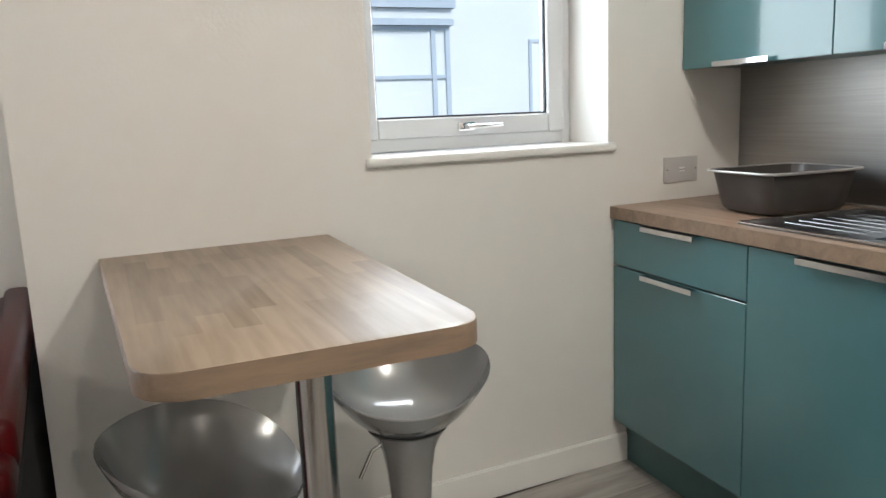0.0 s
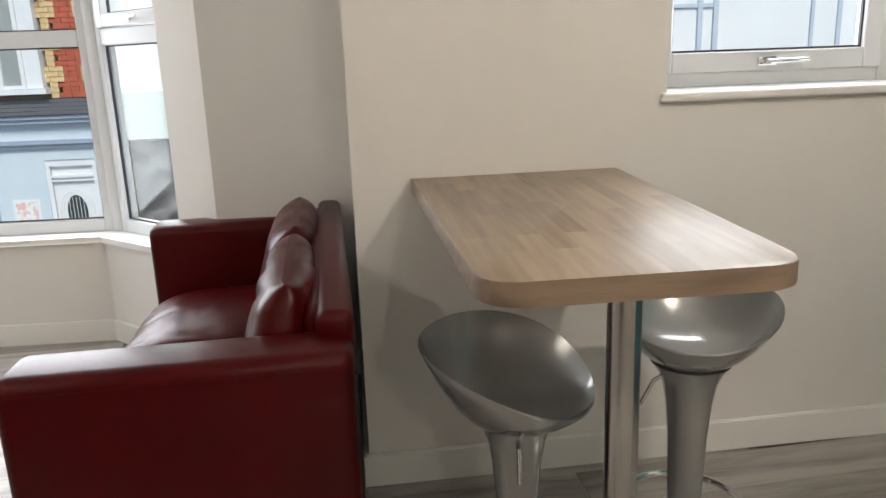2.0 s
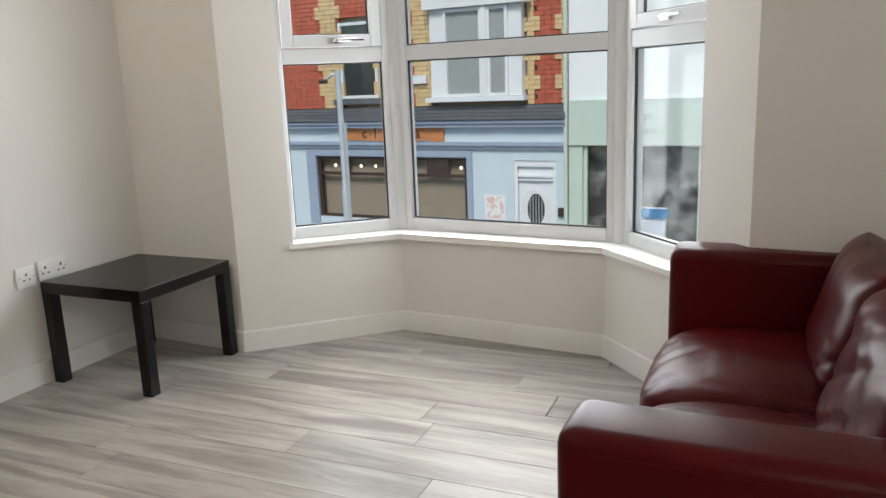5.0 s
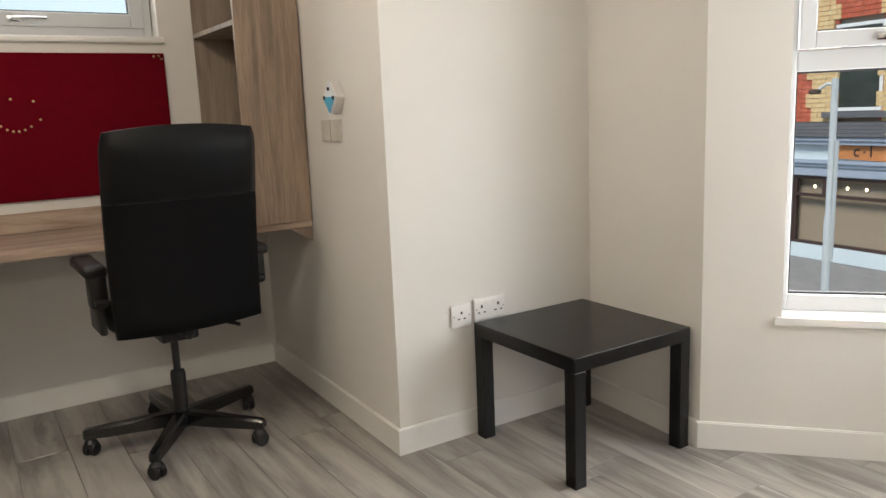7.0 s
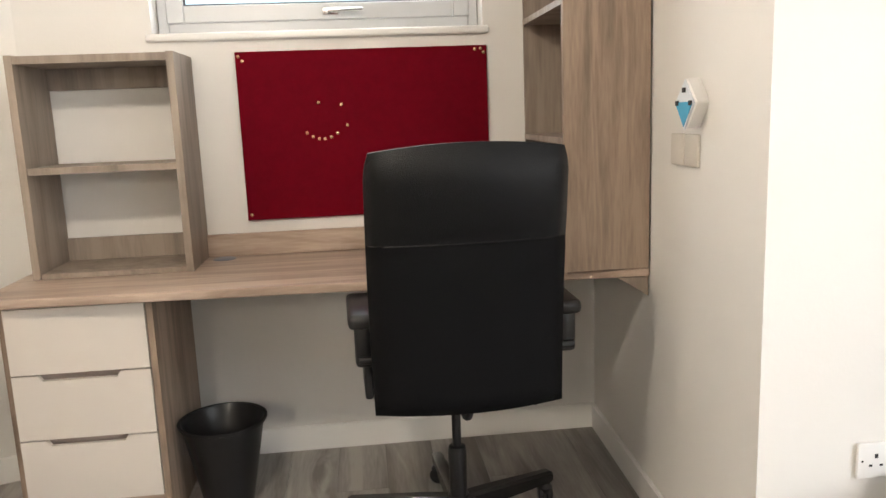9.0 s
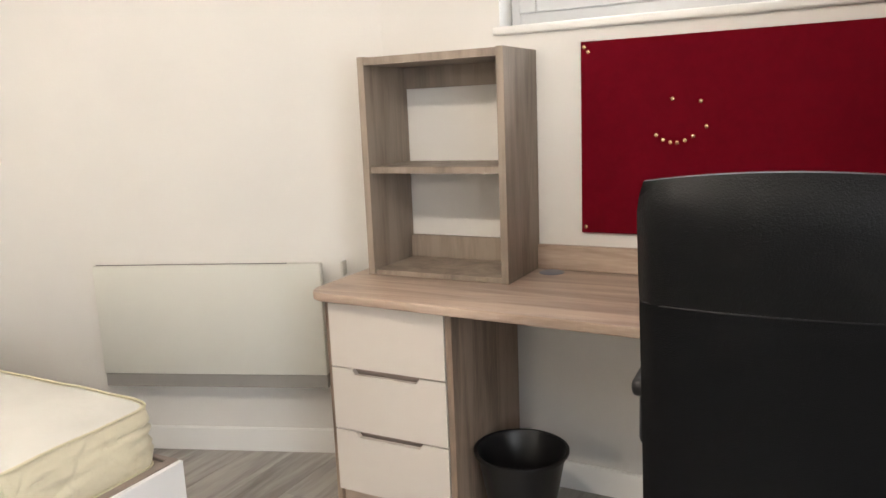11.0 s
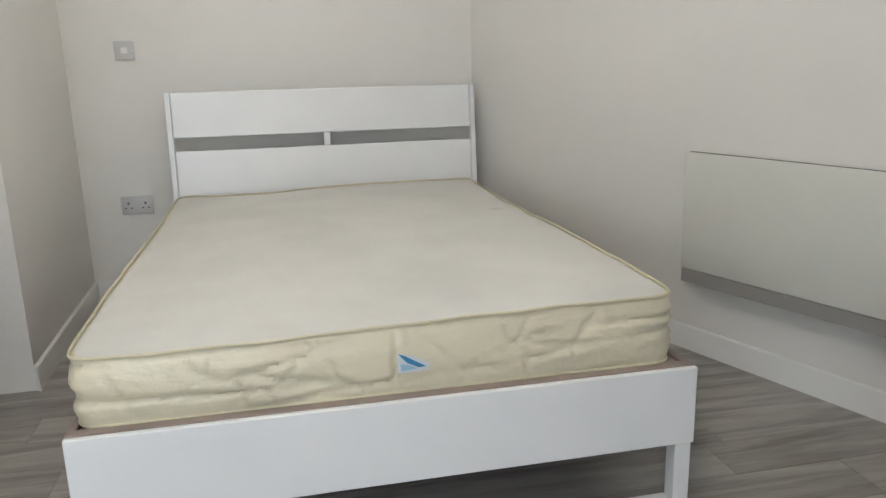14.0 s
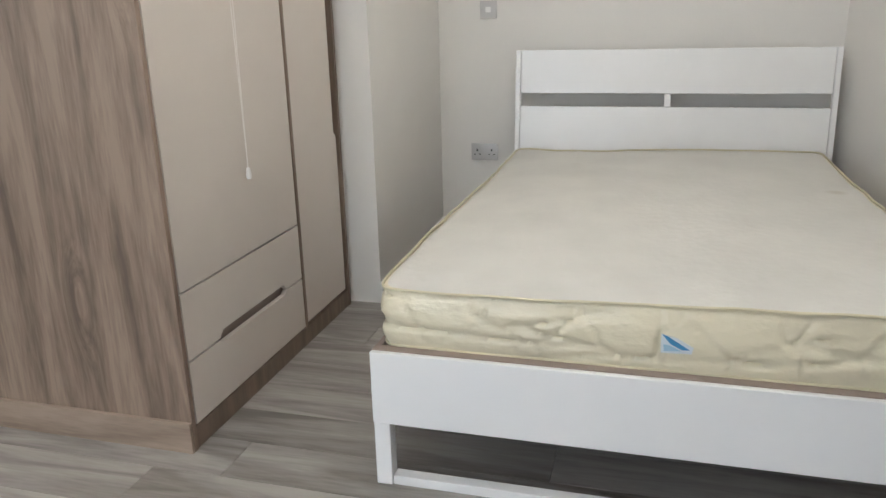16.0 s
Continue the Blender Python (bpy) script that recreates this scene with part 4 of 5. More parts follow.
def bed():
    t = thing("bed_frame", pose(0, 0, 0), "white double bed frame with slatted headboard, taupe inner rails", "bed frame")
    y0, y1 = -2.455, -0.993
    XF = -0.978
    part("footboard", box((XF - 0.016, y0, 0.188), (XF, y1, 0.392), 0.002, 1), BEDWHITE, t, smooth=0)
    part("foot_rail", box((XF - 0.045, y0 + 0.002, 0.20), (XF - 0.017, y1 - 0.002, 0.394), 0.001, 1), TAUPE, t, smooth=0)
    for y in (y0, y1 - 0.05):
        part("foot_leg", box((XF - 0.048, y + 0.001, 0.0), (XF - 0.004, y + 0.045, 0.187), 0.002, 1), BEDWHITE, t, smooth=0)
    part("bottom_bar", box((XF - 0.045, y0 + 0.047, 0.0), (XF - 0.008, y1 - 0.052, 0.028), 0.002, 1), BEDWHITE, t, smooth=0)
    for y in (y0, y1 - 0.018):
        part("side_rail", box((-3.10, y, 0.20), (XF - 0.046, y + 0.018, 0.392), 0.002, 1), TAUPE, t, smooth=0)
    part("slat_base", box((-3.08, y0 + 0.02, 0.345), (XF - 0.048, y1 - 0.02, 0.383)), TAUPE, t, smooth=0)
    part("mid_beam", box((-3.08, -1.74, 0.20), (XF - 0.05, -1.70, 0.343)), DARK, t, smooth=0)
    lean = pose(-3.18, 0, 0.0, 0, -5.2, 0)
    for y in (y0 - 0.020, y1 + 0.008):
        part("headboard_post", box((-0.012, y, 0.0), (0.03, y + 0.024, 1.035), 0.002, 1, m=lean), BEDWHITE, t, smooth=0)
    for z0, z1 in ((0.822, 1.035), (0.40, 0.757)):
        part("headboard_panel", box((-0.002, y0 + 0.006, z0), (0.022, y1 + 0.006, z1), 0.002, 1, m=lean), BEDWHITE, t, smooth=0)
    part("headboard_spacer", box((-0.001, -1.737, 0.758), (0.018, -1.707, 0.821), 0.001, 1, m=lean), BEDWHITE, t, smooth=0)
    return t


bed()


def mattress():
    t = thing("mattress", pose(0, 0, 0), "bare stained cream double mattress with quilted satin sides, on the bed", "mattress")
    X0, X1, Y0, Y1, Z0, Z1 = -3.12, -1.03, -2.445, -1.03, 0.386, 0.556
    cx, cy = (X0 + X1) / 2, (Y0 + Y1) / 2
    hx, hy = (X1 - X0) / 2, (Y1 - Y0) / 2
    r = 0.09

    def sag(x, y):
        return 0.008 * math.sin(x * 3.1) + 0.005 * math.sin(y * 4.2 + 1) + 0.012 * (y - cy) + 0.006 * noise.noise(Vector((x * 5, y * 5, 4)))

    def rim(a):
        c, s = math.cos(a), math.sin(a)
        k = 34
        q = (abs(c) ** k + abs(s) ** k) ** (-1 / k)
        return cx + hx * c * q, cy + hy * s * q

    seg = 760
    zs = [k / 18 for k in range(18)] + [0.985, 1.0]
    bm = bmesh.new()
    rows = []
    for w in zs:
        row = []
        for i in range(seg):
            a = 2 * math.pi * i / seg
            x, y = rim(a)
            al = noise.noise(Vector((x * 7, y * 7, w * 2))) * 0.4 + abs(noise.noise(Vector((x * 7 + w * 2, y * 7 - w * 2, w * 1.6)))) * 1.0
            rid = 1 - abs(noise.noise(Vector((x * 5 + w * 1.2, y * 6 + w * 1.8, w * 0.9)))) * 3.2
            u = x + y * 1.02
            wv = 0.5 * noise.noise(Vector((u * 5, w * 2, 3)))
            net = max(0, 1 - abs(math.sin(math.pi * (u / 0.24 + w * 0.55 + wv))) * 5) ** 1.5
            net2 = max(0, 1 - abs(math.sin(math.pi * (u / 0.24 - w * 0.55 - wv))) * 5) ** 1.5
            fold = max(0, 1 - abs(noise.noise(Vector((u * 1.6, w * 3.2, 8)))) * 8) ** 1.3
            seam = max(0, 1 - abs(y + 1.74) / 0.012) if x > cx else 0
            bulge = 0.016 * math.sin(math.pi * w) + (0.003 * (al - 0.3) - 0.0095 * max(net, net2) - 0.015 * fold - 0.006 * seam) * math.sin(math.pi * w) ** 0.5
            d = Vector((x - cx, y - cy)).normalized()
            dip = sag(x, y)
            row.append(bm.verts.new((x + d.x * bulge - d.x * 0.012 * (w > 0.99), y + d.y * bulge - d.y * 0.012 * (w > 0.99), Z0 + (Z1 - Z0 + dip) * w)))
        rows.append(row)
    for p, q in zip(rows, rows[1:]):
        for i in range(seg):
            k = (i + 1) % seg
            bm.faces.new((p[i], p[k], q[k], q[i]))
    part("quilted_side", bm, MATT_SIDE, t, "quilted cream satin side", smooth=80)
    bm = bmesh.new()
    N = 20
    rows = []
    for j in range(N + 1):
        k = 1 - j / N
        row = []
        for i in range(seg):
            a = 2 * math.pi * i / seg
            x, y = rim(a)
            d = Vector((x - cx, y - cy)).normalized()
            x, y = x - d.x * 0.012, y - d.y * 0.012
            px, py = cx + (x - cx) * k, cy + (y - cy) * k
            dip = sag(x, y)
            crown = 0.014 * (1 - k ** 6)
            lump = 0.005 * noise.noise(Vector((px * 3, py * 3, 2))) * (1 - k ** 8)
            row.append(bm.verts.new((px, py, Z1 + dip * k ** 4 + crown + lump)))
        rows.append(row)
    for p, q in zip(rows, rows[1:-1]):
        for i in range(seg):
            k = (i + 1) % seg
            bm.faces.new((p[i], p[k], q[k], q[i]))
    bm.faces.new(rows[-2])
    part("top_panel", bm, MATT, t, "cream ticking top with faint brown stains", smooth=80)
    for z, nm in ((1.0, "piping"), (0.03, "piping")):
        pts = []
        for i in range(seg):
            a = 2 * math.pi * i / seg
            x, y = rim(a)
            d = Vector((x - cx, y - cy)).normalized()
            dip = sag(x, y)
            wob = 0.004 * noise.noise(Vector((x * 8, y * 8, z)))
            pts.append((x + d.x * (wob + 0.002), y + d.y * (wob + 0.002), Z0 + (Z1 - Z0 + dip) * z + 0.002))
        part(nm, tube(pts, 0.0038, 8, closed=True), PIPE, t, "corded cream piping")
    side = Matrix(((0, 0, 1, -1.0125), (1, 0, 0, 0), (0, 1, 0, 0), (0, 0, 0, 1)))
    lab = part("label", prism([(-1.738, 0.496), (-1.700, 0.486), (-1.664, 0.466), (-1.668, 0.450), (-1.737, 0.448)], 0, 0.0015, m=side), LABELW, t, "small crumpled blue and white maker's label", smooth=0)
    part("label_print", prism([(-1.736, 0.495), (-1.722, 0.490), (-1.672, 0.460), (-1.690, 0.459), (-1.716, 0.472)], 0.0016, 0.003, m=side), BLUE, lab, "dark blue slanting mark", smooth=0)
    bm = prism([(-1.732, 0.470), (-1.716, 0.468), (-1.692, 0.456), (-1.730, 0.453)], 0.0016, 0.0026, m=side)
    part("label_print", bm, PALEPRINT, lab, "pale blue printed patch", smooth=0)
    return t


mattress()


def wardrobe():
    t = thing("wardrobe", pose(0, 0, 0), "grey oak wardrobe with beige doors, closed, two drawers below", "wardrobe")
    xl, xr, yf, yb, h = -1.003, -2.225, -3.03, -3.74, 2.12
    part("side_panel", box((xl - 0.018, yf, 0.0), (xl, yb, h), 0.001, 1), OAK, t, smooth=0)
    part("side_plinth", box((xl + 0.001, yf - 0.001, 0.0), (xl + 0.013, yb, 0.098), 0.001, 1), OAK_Y, t, smooth=0)
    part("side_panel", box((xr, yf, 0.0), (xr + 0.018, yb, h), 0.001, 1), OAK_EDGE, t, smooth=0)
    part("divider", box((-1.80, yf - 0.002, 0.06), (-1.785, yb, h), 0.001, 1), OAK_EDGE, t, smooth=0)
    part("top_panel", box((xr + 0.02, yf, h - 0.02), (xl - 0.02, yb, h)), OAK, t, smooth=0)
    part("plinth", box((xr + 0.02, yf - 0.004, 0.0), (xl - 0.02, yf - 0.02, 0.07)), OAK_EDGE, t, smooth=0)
    part("carcass", box((xr + 0.02, yf - 0.03, 0.072), (xl - 0.02, yb, h - 0.022)), TAUPE, t, smooth=0)
    f0, f1 = yf - 0.006, yf - 0.024
    part("door", box((-1.782, f0, 0.485), (-1.035, f1, h - 0.03), 0.0015, 1), BEIGE, t, smooth=0)
    for k, (z0, z1) in enumerate(((0.276, 0.480), (0.075, 0.270))):
        if k == 0:
            pts = [(-1.782, z0), (-1.655, z0), (-1.635, z0 + 0.022), (-1.225, z0 + 0.022), (-1.205, z0), (-1.035, z0), (-1.035, z1), (-1.782, z1)]
        else:
            pts = [(-1.782, z0), (-1.035, z0), (-1.035, z1), (-1.205, z1), (-1.222, z1 - 0.012), (-1.64, z1 - 0.012), (-1.655, z1), (-1.782, z1)]
        part("drawer_front", prism(pts, 0, 0.018, m=pose(0, f0, 0, 90, 0, 0) @ Matrix.Translation((0, 0, 0))), BEIGE, t, "beige drawer front with shaped finger grip", smooth=0)
    d = prism([(-2.185, 0.085), (-1.805, 0.085), (-1.805, h - 0.03), (-2.165, h - 0.03), (-2.165, 0.77), (-2.185, 0.75)], 0, 0.018, m=pose(0, f0, 0, 90, 0, 0))
    part("door", d, BEIGE, t, "narrow beige door with a long edge grip", smooth=0)
    return t


wardrobe()


def cord():
    t = thing("pull_cord", pose(-1.41, -3.0, 0), "thin white looped pull cord with small toggle by the wardrobe", "pull cord")
    part("cord", tube([(-0.008, 0, HT), (-0.012, 0, 1.6), (0, 0, 0.77)], 0.0008, 6), SOCKET, t)
    part("cord", tube([(0.008, 0, HT), (0.010, 0, 1.6), (0.001, 0, 0.77)], 0.0008, 6), SOCKET, t)
    part("toggle", lathe([(0, 0.735), (0.008, 0.737), (0.009, 0.75), (0.005, 0.772), (0, 0.773)], 12), SOCKET, t)


cord()


# sockets and switches
def plate(name, m, w, h, mat_, label, cat, pins="double", group=""):
    """A plate in its own x-z plane, facing -y."""
    t = thing(name, m, label, cat, group)
    p = part("faceplate", box((-w / 2, -0.011, -h / 2), (w / 2, -0.001, h / 2), 0.003, 2), mat_, t)
    if pins == "double":
        for s in (-1, 1):
            bm = bmesh.new()
            cx = s * w * 0.27
            add_box(bm, (cx - 0.004, -0.0122, 0.004), (cx + 0.004, -0.0112, 0.016))
            for e in (-0.014, 0.014):
                add_box(bm, (cx + e - 0.005, -0.0122, -0.016), (cx + e + 0.005, -0.0112, -0.011))
            part("socket_holes", bm, DARK, p, smooth=0)
            part("rocker", box((cx - 0.02 * s - 0.008, -0.0145, h * 0.22), (cx - 0.02 * s + 0.006, -0.0113, h * 0.36), 0.001, 1), mat_, p)
    elif pins == "single":
        bm = bmesh.new()
        add_box(bm, (-0.004, -0.0122, 0.006), (0.004, -0.0112, 0.016))
        for e in (-0.013, 0.013):
            add_box(bm, (e - 0.004, -0.0122, -0.014), (e + 0.004, -0.0112, -0.009))
        part("socket_holes", bm, DARK, p, smooth=0)
    elif pins == "spur":
        part("rocker", box((-0.012, -0.0145, -0.008), (0.012, -0.0113, 0.008), 0.001, 1), SOCKET, p)
        part("slot", box((-0.012, -0.0155, -0.001), (0.012, -0.0147, 0.001)), DARK, p, smooth=0)
    elif pins == "switch":
        part("rocker", box((-0.014, -0.0145, -0.014), (0.014, -0.0113, 0.014), 0.002, 1), SOCKET, p)
    for s in (-1, 1):
        if pins:
            bm = lathe([(0, 0), (0.003, 0.0), (0.0025, 0.001), (0, 0.001)], 10)
            bm.transform(pose(s * (w / 2 - 0.01), -0.0112, 0, 90, 0, 0))
            part("screw", bm, CHROME, p)
    return t


plate("wall_socket", pose(1.468, -1.366, 0.477), 0.088, 0.086, SOCKET, "white single wall socket above the skirting beside the black table", "wall socket", "single", "wall sockets")
plate("wall_socket", pose(1.600, -1.368, 0.487), 0.146, 0.086, SOCKET, "white double wall socket next to the single one", "wall socket", "double", "wall sockets")
for yy in (-0.880, -0.968):
    plate("light_switch", pose(1.204, yy, 1.178, 0, 0, -90), 0.082, 0.085, BEIGEPLATE, "blank pale beige switch plate below the sensor", "light switch", "", "switch plates")
plate("wall_socket", pose(-3.419, -2.68, 0.48, 0, 0, 90), 0.150, 0.092, GREYPLATE, "grey metal double wall socket beside the bed", "wall socket", "double", "wall sockets")
plate("light_switch", pose(-3.419, -2.655, 1.235, 0, 0, 90), 0.09, 0.09, GREYPLATE, "small metal-edged switch plate above the bed", "light switch", "switch")
tw, tL = line_at(V[9], V[10])
plate("wall_socket", tw @ pose(0.262, 0, 0.46), 0.088, 0.088, SOCKET, "white single wall socket under the breakfast table", "wall socket", "single", "wall sockets")
plate("wall_socket", tw @ pose(1.99, 0, 1.0, 0, 0, 0), 0.146, 0.086, GREYPLATE, "brushed metal fused switch plate above the worktop", "wall socket", "spur", "wall sockets")


def sensor():
    t = thing("air_monitor", pose(1.193, -1.020, 1.297, 0, 0, -66), "white diamond-shaped air freshener with a blue liquid front", "air freshener")
    pts = [(0, 0.062), (0.030, 0.004), (0.0, -0.062), (-0.030, 0.004)]
    part("cartridge", prism(pts, 0.052, 0.057, m=pose(0, 0, 0, 90, 0, 0)), LABELW, t, smooth=0)
    part("liquid", prism([(0.026, 0.002), (0.014, 0.007), (-0.014, 0.007), (-0.026, 0.002), (0.0, -0.054)], 0.0575, 0.060, m=pose(0, 0, 0, 90, 0, 0)), AIR, t, smooth=0)
    for x, z in ((0.0, 0.036), (0.021, 0.004), (-0.021, 0.004)):
        part("clip", box((x - 0.004, -0.063, z - 0.006), (x + 0.004, -0.0575, z + 0.006)), DARK, t, "small dark clip", smooth=0)
    bm = prism([(0, 0.066), (0.034, 0.006), (0.004, -0.058), (-0.004, -0.058), (-0.034, 0.006)], 0.0, 0.051, 0.003, 1, m=pose(0, 0, 0, 90, 0, 0))
    part("housing", bm, SOCKET, t, smooth=0)

sensor()


# kitchen
def kitchen():
    # laid out square, then turned to follow the slanting back wall; lift raises what stands on the worktop
    K = pose(0.919, -6.335, 0, 0, 0, -7) @ Matrix.Translation((-0.912, 6.335, 0))
    lift = Matrix.Translation((0, 0, 0.013))
    yf, yb = -6.345, -6.908
    splits = [0.910, 0.307, -0.293, -0.893]
    for k in range(3):
        x1, x0 = splits[k] - 0.0015, splits[k + 1] + 0.0015
        t = thing("base_cabinet", K, "gloss teal base cabinet with drawer over door" if k == 0 else "gloss teal base cabinet with one full door", "kitchen cabinet", "base cabinets")
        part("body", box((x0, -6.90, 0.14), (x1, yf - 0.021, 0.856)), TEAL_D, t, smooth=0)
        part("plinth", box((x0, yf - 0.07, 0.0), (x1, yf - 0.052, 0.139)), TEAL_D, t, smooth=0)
        fronts = ((0.704, 0.853), (0.155, 0.699)) if k == 0 else ((0.155, 0.853),)
        for z0, z1 in fronts:
            d = part("drawer_front" if z0 > 0.6 else "door", box((x0, yf - 0.02, z0), (x1, yf, z1), 0.0015, 1), TEAL, t, "gloss teal front", smooth=0)
            xc = (x0 + x1) / 2 + 0.008
            w = 0.12
            bm = box((xc - w, yf, z1 - 0.004), (xc + w, yf + 0.022, z1 - 0.001))
            add_box(bm, (xc - w, yf + 0.019, z1 - 0.016), (xc + w, yf + 0.022, z1 - 0.004))
            part("handle", bm, CHROME, d, "slim satin edge handle", smooth=0)
    t = thing("worktop", K @ lift, "wood-effect laminate kitchen worktop over the teal cabinets", "worktop")
    sx0, sx1, sy0, sy1 = -0.60, 0.365, -6.80, -6.385
    bm = bmesh.new()
    outer = [(-0.91, yb), (0.957, yb), (0.911, yf + 0.010), (-0.91, yf + 0.010)]
    inner = [(sx0, sy0), (sx1, sy0), (sx1, sy1), (sx0, sy1)]
    q = [[bm.verts.new((p[0], p[1], z)) for p in loop] for z in (0.845, 0.885) for loop in (outer, inner)]
    for i in range(4):
        k = (i + 1) % 4
        bm.faces.new((q[2][i], q[2][k], q[3][k], q[3][i]))
        bm.faces.new((q[0][k], q[0][i], q[1][i], q[1][k]))
        bm.faces.new((q[0][i], q[0][k], q[2][k], q[2][i]))
        bm.faces.new((q[1][k], q[1][i], q[3][i], q[3][k]))
    part("slab", bm, KTOP, t, smooth=0)
    part("front_edging", box((-0.91, yf + 0.0105, 0.8455), (0.911, yf + 0.0125, 0.8845)), BEAM_EDGE, t, "darker wood-effect edging strip", smooth=0)
    # sink with drainer
    s = thing("sink", K @ lift, "stainless steel sink with ribbed drainer set into the worktop", "sink")
    bm = bmesh.new()
    bx0, bx1, by0, by1 = -0.42, 0.02, -6.74, -6.43
    for a, b in (((bx1, sy0 - 0.012), (sx1 + 0.012, sy1 + 0.012)), ((sx0 - 0.012, sy0 - 0.012), (bx0, sy1 + 0.012)), ((bx0, by1), (bx1, sy1 + 0.012)), ((bx0, sy0 - 0.012), (bx1, by0))):
        add_box(bm, (a[0], a[1], 0.886), (b[0], b[1], 0.890))
    part("rim", bm, SINK, s, smooth=0)
    bm = bmesh.new()
    for a, b in (((sx0 - 0.012, sy1 + 0.004), (sx1 + 0.012, sy1 + 0.012)), ((sx1 + 0.004, sy0), (sx1 + 0.012, sy1 + 0.004)), ((sx0, sy0 - 0.012), (sx1 + 0.004, sy0 - 0.004))):
        add_box(bm, (a[0], a[1], 0.8905), (b[0], b[1], 0.894))
    part("raised_edge", bm, CHROME, s, smooth=0)
    for k in range(6):
        part("drainer_rib", tube([(0.07, -6.47 - 0.05 * k, 0.8885), (0.31, -6.47 - 0.05 * k, 0.889)], 0.0035, 8), SINK, s)
    bm = bmesh.new()
    w = 0.003
    z0 = 0.74
    add_box(bm, (bx0, by0, z0), (bx1, by1, z0 + w))
    add_box(bm, (bx0 - w, by0, z0), (bx0, by1, 0.886))
    add_box(bm, (bx1, by0, z0), (bx1 + w, by1, 0.886))
    add_box(bm, (bx0, by0 - w, z0), (bx1, by0, 0.886))
    add_box(bm, (bx0, by1, z0), (bx1, by1 + w, 0.886))
    part("bowl", bm, SINK, s, smooth=0)
    # washing-up bowl
    b = thing("washing_up_bowl", pose(0.475, -6.60, 0.903, 0, 0, -8), "smoked grey plastic washing-up bowl with a pale rim on the drainer", "washing-up bowl")

    def ringpts(hw, hd, z, n=8):
        k = []
        for i in range(48):
            a = 2 * math.pi * i / 48
            c, s_ = math.cos(a), math.sin(a)
            q = (abs(c) ** n + abs(s_) ** n) ** (-1 / n)
            k.append((hw * c * q, hd * s_ * q, z))
        return k
    bm = bmesh.new()
    rows = [ringpts(0.001, 0.001, 0.0), ringpts(0.100, 0.128, 0.0), ringpts(0.112, 0.140, 0.012), ringpts(0.130, 0.162, 0.112), ringpts(0.141, 0.174, 0.114), ringpts(0.141, 0.174, 0.120),
            ringpts(0.128, 0.160, 0.119), ringpts(0.109, 0.137, 0.014), ringpts(0.001, 0.001, 0.006)]
    vr = [[bm.verts.new(p) for p in r] for r in rows]
    for p, q in zip(vr, vr[1:]):
        for i in range(48):
            k = (i + 1) % 48
            bm.faces.new((p[i], p[k], q[k], q[i]))
    part("body", bm, BASIN, b, smooth=40)
    part("rim", tube(ringpts(0.141, 0.174, 0.118), 0.004, 8, closed=True), BASIN_RIM, b)
    # wall cupboards
    ux = [0.934, 0.335, -0.265, -0.865]
    for k in range(3):
        x1, x0 = ux[k] - 0.0015, ux[k + 1] + 0.0015
        t = thing("wall_cupboard", K, "high-gloss teal wall cupboard over the splashback, closed", "kitchen cabinet", "wall cupboards")
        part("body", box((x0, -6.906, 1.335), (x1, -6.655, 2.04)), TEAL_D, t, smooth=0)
        d = part("door", box((x0, -6.653, 1.33), (x1, -6.633, 2.04), 0.0015, 1), TEAL, t, "high-gloss teal door", smooth=0)
        xc = (x0 + x1) / 2 + 0.02
        bm = box((xc - 0.115, -6.633, 1.330), (xc + 0.115, -6.613, 1.333))
        add_box(bm, (xc - 0.115, -6.616, 1.333), (xc + 0.115, -6.613, 1.345))
        part("handle", bm, CHROME, d, "slim satin edge handle", smooth=0)
    sp = thing("splashback", K, "brushed stainless steel splashback between worktop and cupboards", "splashback")
    part("sheet", box((-0.90, yb - 0.001, 0.899), (0.955, yb + 0.007, 1.334)), SPLASH, sp, smooth=0)
    part("sealant_bead", box((-0.90, yb + 0.0075, 0.8992), (0.950, yb + 0.012, 0.904)), TRIM, sp, "white sealant bead", smooth=0)


kitchen()


# the street outside: frame along the bay, N outwards, S to the south
FR = Matrix.Translation((2.591, -2.573, 0)) @ pose(0, 0, 0, 0, 0, -95.4) @ Matrix.Translation((-0.14, 0, 0))   # local x = S, local y = N (outwards)
GZ = -3.4
ASPHALT = mat("asphalt", (0.06, 0.06, 0.062), 0.85, vary=0.25, scale=2, bump=0.4, bscale=60)
PAVE = mat("paving", (0.26, 0.25, 0.235), 0.85, vary=0.2, scale=3)
PALEBLUE = mat("pale_blue_render", (0.60, 0.67, 0.70), 0.7, vary=0.06, scale=1.5)
MIDBLUE = mat("mid_blue_paint", (0.34, 0.39, 0.48), 0.55, vary=0.08)
SLATE = mat("lead_slate", (0.14, 0.14, 0.15), 0.6, vary=0.4, scale=6, stretch=(1, 1, 12))
CREAM = mat("white_render", (0.85, 0.85, 0.83), 0.8, vary=0.05, scale=1)
SAGE = mat("sage_green_paint", (0.56, 0.63, 0.54), 0.6, vary=0.06)
REDB = mat("red_brick", (0.54, 0.115, 0.06), 0.85, vary=0.3, scale=5)
YELB = mat("yellow_brick", (0.70, 0.54, 0.29), 0.85, color2=(0.60, 0.36, 0.16), scale=9)
MORTAR = mat("mortar", (0.36, 0.27, 0.2), 0.9)
WINW = mat("white_painted_frame", (0.78, 0.78, 0.77), 0.5)
CURTAIN = mat("grey_curtain", (0.42, 0.43, 0.43), 0.9, vary=0.25, scale=6, stretch=(9, 9, 0.3))
